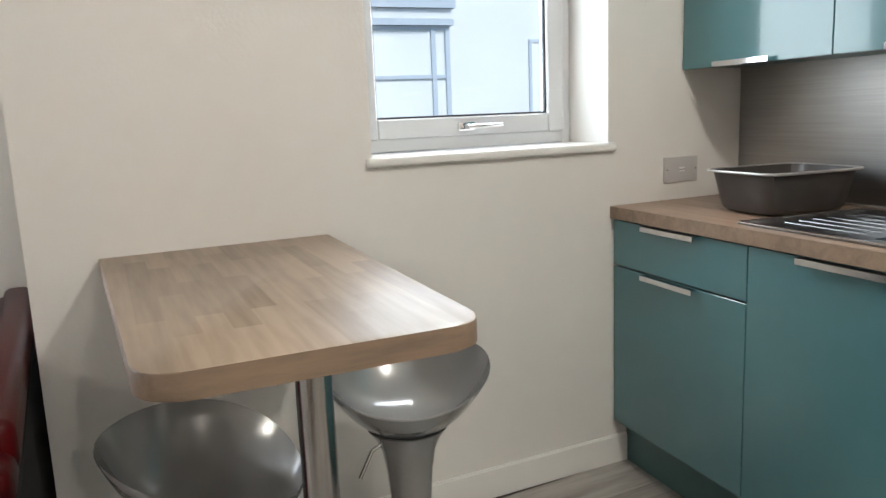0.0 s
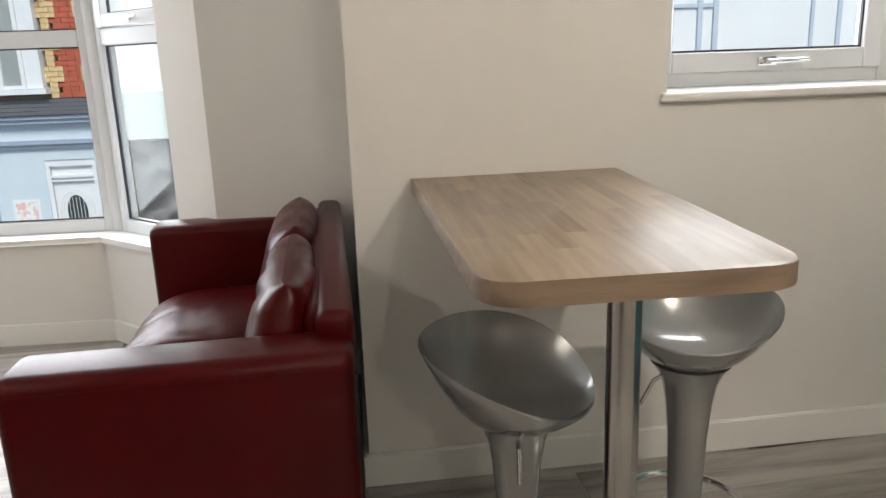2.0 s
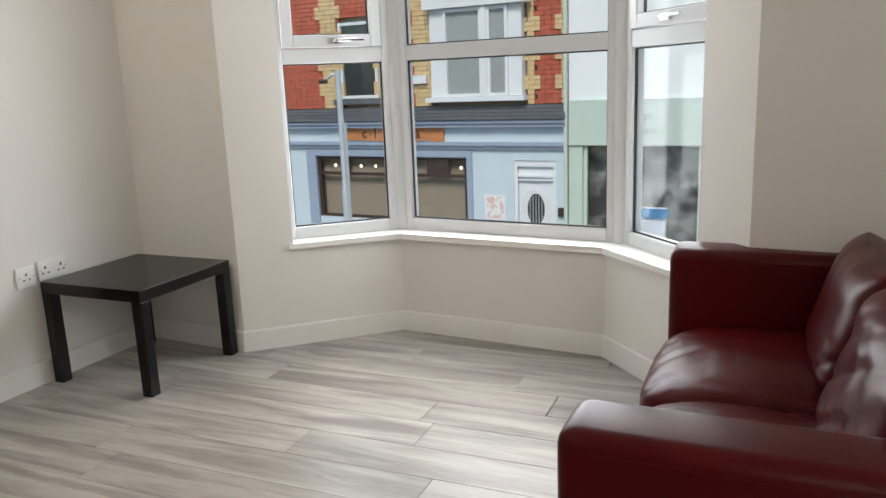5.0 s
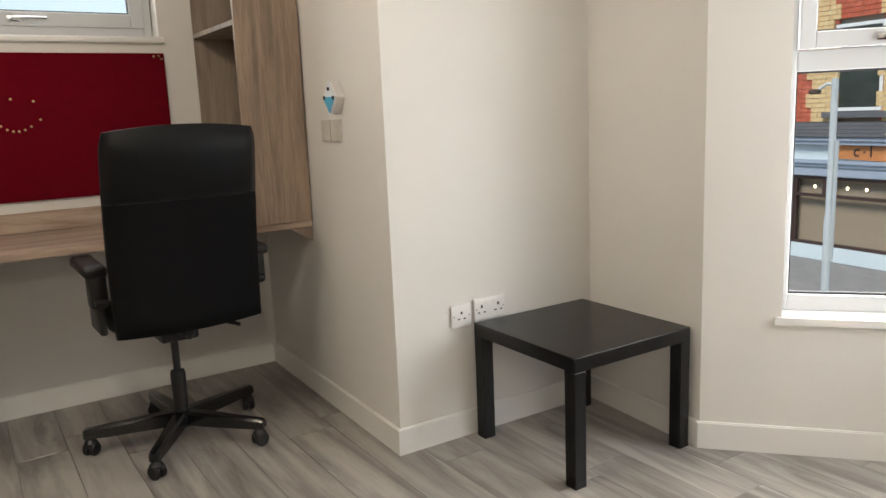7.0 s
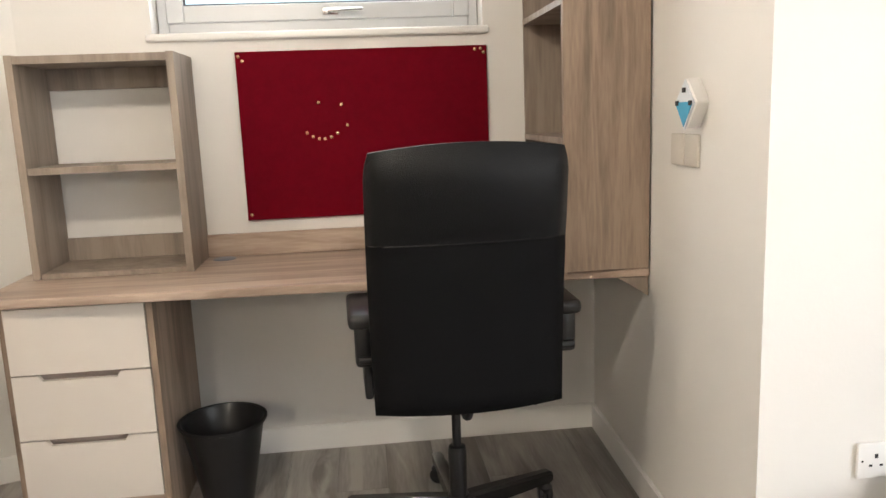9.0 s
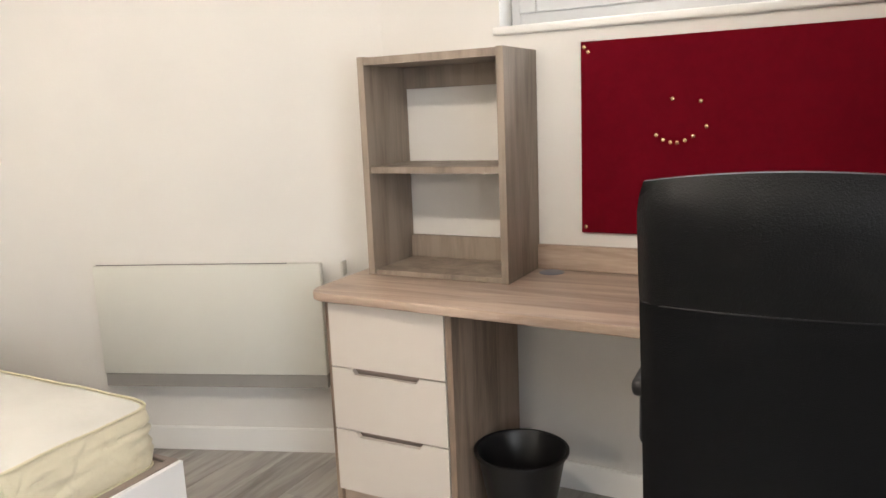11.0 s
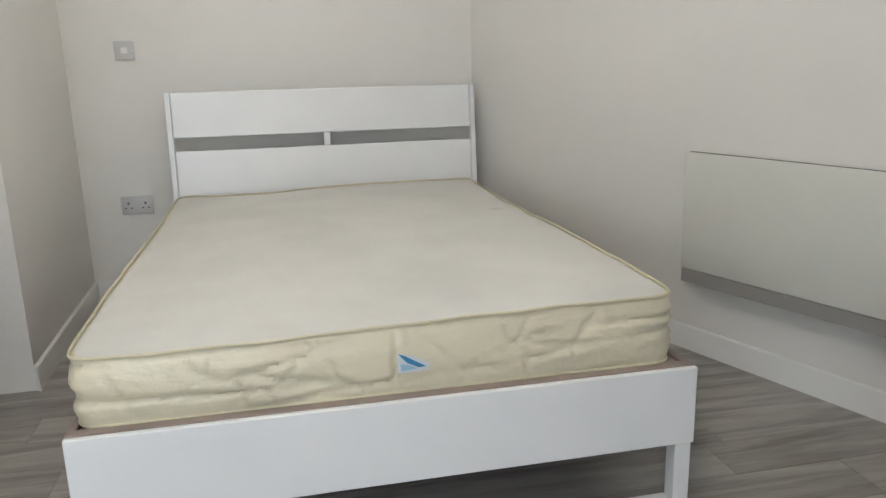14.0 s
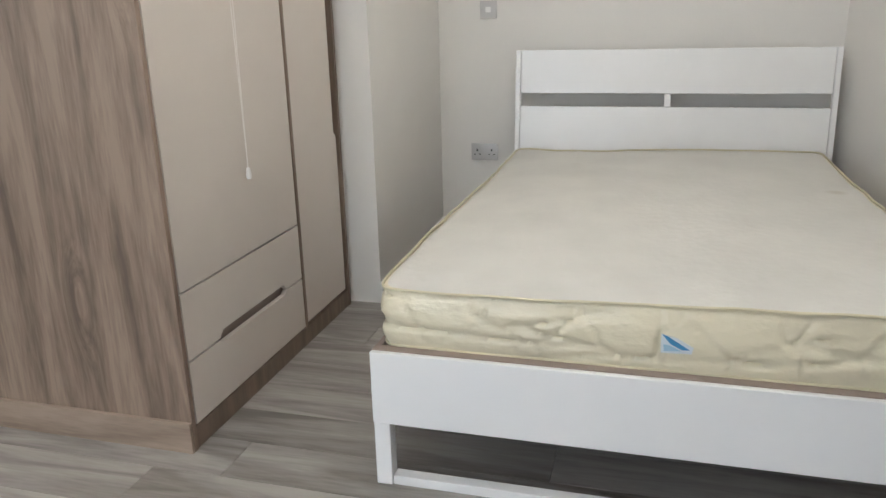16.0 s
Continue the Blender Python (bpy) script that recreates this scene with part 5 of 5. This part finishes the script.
ORANGE = mat("orange_wood_sign", (0.60, 0.23, 0.075), 0.6, vary=0.25, scale=4, stretch=(1, 1, 8))
BROWNF = mat("dark_brown_frame", (0.05, 0.028, 0.022), 0.5)
# saturated orange puts the cafe lamps' warm glow into the backing's colour
SHOPIN = mat("cafe_interior_warm_glow", (0.90, 0.44, 0.20), 0.8, color2=(0.50, 0.15, 0.06), scale=1.1, contrast=(0.35, 0.65))
SHOPGLASS = mat("dim_shop_interior", (0.30, 0.30, 0.28), 0.4, color2=(0.05, 0.05, 0.05), scale=1.6, contrast=(0.4, 0.6))
LETTER = mat("faded_lettering", (0.22, 0.27, 0.22), 0.7)
GREYGLASS = mat("dark_reflecting_glass", (0.05, 0.06, 0.06), 0.12, vary=0.4, scale=2)
POLE = mat("galvanised_pole", (0.55, 0.58, 0.58), 0.5, 0.3)
PINK = mat("pink_poster", (0.75, 0.45, 0.40), 0.6, color2=(0.8, 0.78, 0.74), scale=7, contrast=(0.45, 0.55))
SOFTBLUE = mat("soft_blue_frame", (0.54, 0.59, 0.65), 0.6)
BULB = mat("warm_bulb", (1.0, 0.75, 0.45), 0.5, emit=5)


def fbox(s0, n0, z0, s1, n1, z1, bev=0.0):
    bm = box((s0, n0, z0), (s1, n1, z1), bev, 1)
    bm.transform(FR)
    return bm


structure("ground", fbox(-400, 0.6, GZ - 0.3, 400, 600, GZ - 0.12), ASPHALT, "dark asphalt road", smooth=0)
structure("pavement", fbox(-60, 12.6, GZ - 0.119, 60, 16.75, GZ), PAVE, "grey paved footway on the far side", smooth=0)
structure("pavement", fbox(-60, 0.7, GZ - 0.119, 60, 3.4, GZ), PAVE, "grey paved footway on the near side", smooth=0)
F = 16.8


def facade_window(parent, s0, s1, z0, z1, n, mats=(WINW, CURTAIN), mull=(), depth=0.12):
    w = part("window", fbox(s0, n + depth, z0, s1, n + depth + 0.02, z1), mats[1], parent, smooth=0)
    bm = bmesh.new()
    b = 0.09
    for a, c in (((s0, z0), (s0 + b, z1)), ((s1 - b, z0), (s1, z1)), ((s0 + b, z0), (s1 - b, z0 + b)), ((s0 + b, z1 - b), (s1 - b, z1))):
        add_box(bm, (a[0], n + 0.02, a[1]), (c[0], n + depth, c[1]))
    for m_ in mull:
        add_box(bm, (m_ - 0.06, n + 0.02, z0 + b), (m_ + 0.06, n + depth, z1 - b))
    bm.transform(FR)
    part("frame", bm, mats[0], w, smooth=0)
    g = part("pane", fbox(s0 + b, n + 0.07, z0 + b, s1 - b, n + 0.078, z1 - b), GLASS, w, smooth=0)
    g.visible_shadow = False
    return w


def cafe():
    t = thing("cafe_building", pose(0, 0, 0), "red brick building with yellow brick quoins over a pale blue shopfront", "building")
    S0, S1 = -22.0, -4.72
    part("wall", fbox(S0, F + 0.3, GZ, S1, F + 8, 6.6), MORTAR, t, smooth=0)
    # shopfront wall in pieces round the window and the door
    bm = bmesh.new()
    for a, c in (((S0, -0.72), (S1, 0.12)), ((S0, GZ), (-13.30, -0.72)), ((-7.78, GZ), (-6.32, -0.72)), ((-5.05, GZ), (S1, -0.72)), ((-13.30, GZ), (-7.78, GZ + 0.42)), ((-13.30, -1.0), (-7.78, -0.72)), ((-6.32, -1.05), (-5.05, -0.72))):
        add_box(bm, (a[0], F, a[1]), (c[0], F + 0.29, c[1]))
    bm.transform(FR)
    part("shopfront", bm, PALEBLUE, t, "pale blue rendered shopfront", smooth=0)
    bm = bmesh.new()
    for a, c, d in (((S0, -0.72), (S1, -0.64), 0.10), ((S0, -0.63), (S1, -0.53), 0.16), ((S0, -0.10), (S1, 0.0), 0.20), ((S0, 0.01), (S1, 0.10), 0.26)):
        add_box(bm, (a[0], F - d, a[1]), (c[0], F - 0.002, c[1]))
    bm.transform(FR)
    part("cornice", bm, MIDBLUE, t, smooth=0)
    bm = bmesh.new()
    for a, c in (((-13.66, -0.98), (-7.62, -0.78)), ((-13.66, GZ + 0.2), (-13.28, -0.98)), ((-7.80, GZ + 0.2), (-7.62, -0.98))):
        add_box(bm, (a[0], F - 0.05, a[1]), (c[0], F - 0.003, c[1]))
    bm.transform(FR)
    part("window_surround", bm, MIDBLUE, t, smooth=0)
    bm = bmesh.new()
    vs = [(F - 0.32, 0.12), (F + 0.1, 0.50), (F + 0.1, 0.11), (F - 0.32, 0.11)]
    for k in range(4):
        z = 0.12 + 0.095 * k
        y = F - 0.32 + 0.10 * k
        add_box(bm, (S0, y, z), (S1, F + 0.28, z + 0.09))
    bm.transform(FR)
    part("lean_to_roof", bm, SLATE, t, "weathered lead and slate ledge", smooth=0)
    # shop window
    w = part("shop_window", fbox(-13.28, F + 0.55, GZ + 0.42, -7.80, F + 0.6, -1.0), SHOPIN, t, "dark wood shop window with warm lamps inside", smooth=0)
    bm = bmesh.new()
    for x in (-13.22, -10.0, -7.86):
        add_box(bm, (x - 0.06, F + 0.05, GZ + 0.42), (x + 0.06, F + 0.14, -1.0))
    for x0, x1 in ((-12.35, -12.05), (-9.2, -8.45)):
        add_box(bm, (x0, F + 0.055, -1.52), (x1, F + 0.135, -1.06))
    for z in (-1.09, -1.60, GZ + 0.42):
        add_box(bm, (-13.28, F + 0.04, z), (-7.80, F + 0.15, z + 0.09))
    bm.transform(FR)
    part("frame", bm, BROWNF, w, smooth=0)
    g = part("pane", fbox(-13.2, F + 0.1, GZ + 0.5, -7.85, F + 0.108, -1.06), GLASS, w, smooth=0)
    g.visible_shadow = False
    for x in (-12.75, -11.75, -11.2, -8.15):
        bm = lathe([(0, -0.07), (0.05, -0.05), (0.07, 0), (0.05, 0.05), (0, 0.07)], 12)
        bm.transform(FR @ Matrix.Translation((x, F + 0.35, -1.33)))
        part("hanging_lamp", bm, BULB, w, "glowing round hanging lamp")
    # sign
    pts = [(-12.12, -0.10), (-12.10, -0.47), (-10.5, -0.52), (-9.2, -0.48), (-8.52, -0.55), (-8.50, -0.10), (-9.4, -0.06), (-10.9, -0.14)]
    bm = prism(pts, 0, 0.06, m=pose(0, F - 0.003, 0, 90, 0, 0))
    bm.transform(FR)
    sg = part("sign_board", bm, ORANGE, t, "wavy-edged orange wooden sign", smooth=0)
    for ch, x in (("c", -11.30), ("l", -10.90), ("a", -9.40)):
        cu = bpy.data.curves.new("sign_text", "FONT")
        cu.body, cu.size, cu.extrude, cu.align_x = ch, 0.44, 0.01, "CENTER"
        tx = new("sign_text", cu)
        tx.data.materials.append(BROWNF)
        dg = bpy.context.evaluated_depsgraph_get()
        me = bpy.data.meshes.new_from_object(tx.evaluated_get(dg))
        me.transform(FR @ pose(x, F - 0.075, -0.41, 90, 0, 0))
        bpy.data.objects.remove(tx)
        lt = new("letter", me)
        lt.parent = sg
    bm = lathe([(0, 0), (0.03, 0), (0.03, 0.01), (0, 0.01)], 12)
    bm.transform(FR @ pose(-11.08, F - 0.068, -0.29, 90, 0, 0))
    part("dot", bm, BROWNF, sg)
    # door with arched oval light
    d = part("door", fbox(-6.22, F + 0.12, GZ + 0.05, -5.15, F + 0.17, -1.22, 0.01), WINW, t, "white panelled door with a dark leaded oval light", smooth=0)
    bm = bmesh.new()
    for a, c in (((-6.32, GZ), (-6.22, -1.05)), ((-5.15, GZ), (-5.05, -1.05)), ((-6.22, -1.22), (-5.15, -1.06)), ((-6.22, -1.52), (-5.15, -1.46)), ((-6.22, -1.62), (-5.15, -1.58))):
        add_box(bm, (a[0], F + 0.03, a[1]), (c[0], F + 0.115, c[1]))
    bm.transform(FR)
    part("door_frame", bm, WINW, d, smooth=0)
    for r, mm, dd in ((1.25, WINW, 0.0), (1.0, GREYGLASS, 0.012)):
        bm = lathe([(0, 0), (0.26 * r, 0), (0.26 * r, 0.02), (0, 0.02)], 32)
        bm.transform(FR @ pose(-5.69, F + 0.115 - dd, -2.45, 90, 0, 0) @ Matrix.Diagonal((1, 1.75, 1, 1)))
        part("oval_light" if dd else "oval_moulding", bm, mm, d)
    for q in (0.36, 0.42):
        arch = [(-5.69 - q, F + 0.112, -3.0)] + [(-5.69 - q * math.cos(math.pi * i / 16), F + 0.112, -2.36 + 1.15 * q * math.sin(math.pi * i / 16)) for i in range(17)] + [(-5.69 + q, F + 0.112, -3.0)]
        bm = tube(arch, 0.014, 6)
        bm.transform(FR)
        part("arched_moulding", bm, WINW, d)
    bm = bmesh.new()
    for k in range(-2, 3):
        add_box(bm, (-5.69 + k * 0.09 - 0.006, F + 0.078, -2.85), (-5.69 + k * 0.09 + 0.006, F + 0.082, -2.05))
    bm.transform(FR)
    part("leading", bm, WINW, d, smooth=0)
    p = part("poster", fbox(-7.26, F - 0.02, -2.80, -6.58, F - 0.003, -2.05), WINW, t, "white framed pink poster", smooth=0)
    part("print", fbox(-7.18, F - 0.025, -2.74, -6.66, F - 0.021, -2.11), PINK, p, smooth=0)
    part("letter_box", fbox(-4.98, F - 0.08, -2.6, -4.80, F - 0.003, -2.35), BROWNF, t, smooth=0)
    # first-floor windows
    facade_window(t, -12.20, -10.82, 0.80, 3.1, F + 0.10, (WINW, GREYGLASS), ())
    part("window_sill", fbox(-12.45, F + 0.0, 0.62, -10.6, F + 0.3, 0.78), SLATE, t, smooth=0)
    # oriel
    o = part("oriel", fbox(-8.98, F - 0.25, 0.63, -5.88, F + 0.28, 0.76), WINW, t, "white timber oriel window with grey curtains", smooth=0)
    for s0, s1 in ((-8.34, -7.14), (-6.99, -6.36)):
        facade_window(o, s0, s1, 0.765, 3.2, F - 0.22)
    bm = bmesh.new()
    for s0, s1, n0 in ((-8.82, -8.34, F - 0.12), (-7.14, -6.99, F - 0.24), (-6.36, -5.98, F - 0.12)):
        add_box(bm, (s0, n0, 0.765), (s1, F + 0.28, 3.3))
    bm.transform(FR)
    part("oriel_post", bm, WINW, o, smooth=0)
    part("oriel_head", fbox(-8.95, F - 0.30, 3.22, -5.75, F + 0.28, 3.6), WINW, o, smooth=0)
    part("street_sign", fbox(-9.78, F - 0.01, 1.18, -9.05, F + 0.14, 1.42), WINW, t, "white street name plate", smooth=0)
    cu = bpy.data.curves.new("plate_text", "FONT")
    cu.body, cu.size, cu.extrude, cu.align_x = "ROAD", 0.2, 0.004, "RIGHT"
    tx = new("plate_text", cu)
    dg = bpy.context.evaluated_depsgraph_get()
    tx.data.materials.append(BROWNF)
    me = bpy.data.meshes.new_from_object(tx.evaluated_get(dg))
    me.transform(FR @ pose(-9.12, F - 0.016, 1.23, 90, 0, 0))
    bpy.data.objects.remove(tx)
    lt = new("street_name", me)
    lt.parent = t
    part("chimney", fbox(-15.5, F + 2, 6.6, -14.2, F + 3, 8.2), MORTAR, t, smooth=0)
    return t


CAFE = cafe()


def other_buildings():
    t = thing("white_building", pose(0, 0, 0), "white rendered building with a sage green shopfront and blue-framed bay", "building")
    part("wall", fbox(-4.70, F + 0.05, -0.55, 26, F + 8, 7.5), CREAM, t, smooth=0)
    part("wall", fbox(2.2, F + 0.05, GZ, 26, F + 8, -0.56), CREAM, t, smooth=0)
    part("fascia", fbox(-4.66, F - 0.12, -0.62, 2.1, F + 0.04, 0.60, 0.02), SAGE, t, "sage green shop fascia", smooth=0)
    for txt, s, z in (("-Toys", -2.75, 0.05), ("Books", -2.70, -0.30)):
        cu = bpy.data.curves.new("fascia_text", "FONT")
        cu.body, cu.size, cu.extrude, cu.align_x = txt, 0.30, 0.004, "CENTER"
        tx = new("fascia_text", cu)
        tx.data.materials.append(BROWNF)
        dg = bpy.context.evaluated_depsgraph_get()
        me = bpy.data.meshes.new_from_object(tx.evaluated_get(dg))
        me.transform(FR @ pose(s, F - 0.13, z, 90, 0, 0))
        me.materials.clear()
        me.materials.append(LETTER)
        bpy.data.objects.remove(tx)
        lt = new("lettering", me)
        lt.parent = t
    part("pilaster", fbox(-4.66, F - 0.06, GZ, -4.28, F + 0.04, -0.63), SAGE, t, smooth=0)
    w = part("shop_window", fbox(-4.26, F + 0.5, GZ, 2.1, F + 0.55, -0.63), SHOPGLASS, t, "dim shop window", smooth=0)
    bm = bmesh.new()
    for x in (-4.22, -1.2, 0.9):
        add_box(bm, (x - 0.05, F, GZ), (x + 0.05, F + 0.1, -0.64))
    bm.transform(FR)
    part("frame", bm, SAGE, w, smooth=0)
    part("display", fbox(-2.9, F + 0.2, GZ, -2.1, F + 0.45, -2.3, 0.03), LABELW, w, smooth=0)
    part("display", fbox(-3.0, F + 0.15, -2.55, -2.0, F + 0.19, -2.3), BLUE, w, smooth=0)
    part("downpipe", fbox(-4.76, F - 0.20, GZ, -4.67, F - 0.125, 6.5), SAGE, t, smooth=0)
    # blue-framed bay window further down the street
    def bay(s0, s1):
        b = part("bay_window", fbox(s0, F - 0.45, 0.70, s1, F + 0.04, 0.98), SOFTBLUE, t, "blue-grey timber bay window with net curtains", smooth=0)
        part("glazing", fbox(s0 + 0.12, F - 0.38, 0.985, s1 - 0.12, F + 0.04, 3.6), CREAM, b, smooth=0)
        bm = bmesh.new()
        for x in (s0 + 0.02, s1 - 0.55, s1 - 0.13):
            add_box(bm, (x, F - 0.44, 0.985), (x + 0.13, F - 0.385, 3.6))
        for z in (2.20, 3.50):
            add_box(bm, (s0, F - 0.43, z), (s1, F - 0.387, z + 0.10))
        bm.transform(FR)
        part("glazing_bars", bm, SOFTBLUE, b, smooth=0)
        part("bay_cornice", fbox(s0 - 0.1, F - 0.55, 3.61, s1 + 0.1, F + 0.04, 3.78), SOFTBLUE, b, smooth=0)
        part("bay_frieze", fbox(s0 - 0.05, F - 0.5, 3.79, s1 + 0.05, F + 0.04, 4.05), WINW, b, smooth=0)
        part("bay_parapet", fbox(s0 - 0.15, F - 0.6, 4.06, s1 + 0.15, F + 0.04, 4.3), SOFTBLUE, b, smooth=0)
    bay(7.55, 11.25)
    facade_window(t, 14.0, 15.7, 0.98, 3.3, F - 0.02, (SOFTBLUE, CREAM), (14.8,), 0.06)


other_buildings()


def pole():
    t = thing("street_pole", FR @ Matrix.Translation((-6.62, 9.0, GZ)), "grey galvanised street pole with an angled camera bracket", "street pole")
    part("pole", lathe([(0, -0.1), (0.07, -0.1), (0.07, 2.6), (0.055, 2.65), (0.055, 4.9), (0, 4.9)], 16), POLE, t)
    part("conduit", tube([(0.08, 0, 1.9), (0.09, 0, 3.9)], 0.03, 8), POLE, t)
    part("bracket", tube([(0, 0, 4.8), (-0.12, -0.03, 4.82), (-0.24, -0.06, 4.74)], 0.028, 8), POLE, t)
    part("camera_head", box((-0.40, -0.11, 4.66), (-0.22, -0.02, 4.74), 0.02), BROWNF, t)


pole()


# bricks of the first floor, laid on the mortar face
def brick_mesh(name, w, h, d, material):
    bm = box((0, 0, 0), (w, d, h))
    return mesh_from(name, bm, material, 0)


def bricks():
    """Quoins of yellow brick with toothed edges; red panels between, the nearest as single bricks."""
    bw, bh, g = 0.42, 0.13, 0.012
    meY = brick_mesh("brick", bw - g, bh - g, 0.10, YELB)
    meH = brick_mesh("brick", bw / 2 - g, bh - g, 0.10, YELB)
    meR = brick_mesh("brick", bw - g, bh - g, 0.09, REDB)
    count = 0
    bmr = bmesh.new()
    bmy = bmesh.new()
    cols = [(-12.85, -12.25), (-10.78, -10.15), (-9.50, -8.95), (-5.90, -5.70), (-4.92, -4.74)]
    z = 0.52
    row = 0
    while z < 5.0:
        for a, b in cols:
            off = (row // 3 % 2) * 0.18
            lo, hi = a - (off if a < -5.5 or True else 0), b + off
            lo, hi = max(lo, -22), min(hi, S_END)
            x = lo + (0 if row % 2 == 0 else -bw / 2)
            while x < hi - 0.02:
                x0, x1 = max(x, lo), min(x + bw, hi)
                if x1 - x0 > 0.1:
                    me = meY if x1 - x0 > bw * 0.8 else meH
                    if count < 260 and z < 2.6:
                        ob = new("brick", me)
                        ob.matrix_world = FR @ Matrix.Translation((x0, F + 0.10, z))
                        ob.parent = CAFE
                        ob.scale = ((x1 - x0 - g) / ((bw if me is meY else bw / 2) - g), 1, 1)
                        count += 1
                    else:
                        add_box(bmy, (x0, F + 0.10, z), (x1 - g, F + 0.2, z + bh - g))
                x += bw
        x = -22 + (0 if row % 2 else -bw / 2)
        while x < S_END:
            if not (-12.30 < x + bw / 2 < -10.72 and z < 3.15) and not (-9.0 < x + bw / 2 < -5.75 and z < 3.6):
                x0, x1 = max(x, -22), min(x + bw - g, S_END)
                if x1 - x0 > 0.05:
                    add_box(bmr, (x0, F + 0.14, z), (x1, F + 0.22, z + bh - g))
            x += bw
        z += bh
        row += 1
    bmr.transform(FR)
    bmy.transform(FR)
    tagged(part("red_brickwork", bmr, REDB, CAFE, "red brick panels", smooth=0), kind="stuff")
    tagged(part("yellow_brickwork", bmy, YELB, CAFE, "yellow brick quoins above", smooth=0), kind="stuff")


S_END = -4.73
bricks()


# floor planks, one object each
def planks():
    W_, L_ = 0.182, 1.22
    g = 0.0007
    rnd = random.Random(7)
    cache = {}
    poly = [tuple(p) for p in offset_poly([0.06] * len(V))]
    k = len(poly)
    i0, i1 = int(math.floor(-5.7 / W_)), int(math.ceil(2.7 / W_))
    bm = bmesh.new()
    near = 0
    for i in range(i0, i1):
        x = (i + 0.5) * W_
        ys = []
        for a in range(k):
            p, q = poly[a], poly[(a + 1) % k]
            if (p[0] - x) * (q[0] - x) < 0:
                ys.append(p[1] + (q[1] - p[1]) * (x - p[0]) / (q[0] - p[0]))
        ys.sort()
        for y0, y1 in zip(ys[::2], ys[1::2]):
            off = rnd.random() * L_
            n = math.floor((y0 + off) / L_)
            while n * L_ - off < y1:
                a, b = max(y0, n * L_ - off), min(y1, (n + 1) * L_ - off)
                n += 1
                if b - a < 0.02:
                    continue
                if x > -3.5 and near < 300:
                    key = round(b - a, 2)
                    if key not in cache:
                        m_ = box((-W_ / 2 + g, 0, -0.0065), (W_ / 2 - g, key - 2 * g, 0.0), 0.0008, 1)
                        cache[key] = mesh_from("plank", m_, PLANK, 0)
                    ob = new("plank", cache[key])
                    ob.location = (x, a + g, 0)
                    ob.parent = FLOOR
                    near += 1
                else:
                    add_box(bm, (x - W_ / 2 + g, a + g, -0.0065), (x + W_ / 2 - g, b - g, 0))
    tagged(part("far_planks", bm, PLANK, FLOOR, smooth=0), kind="stuff")


planks()
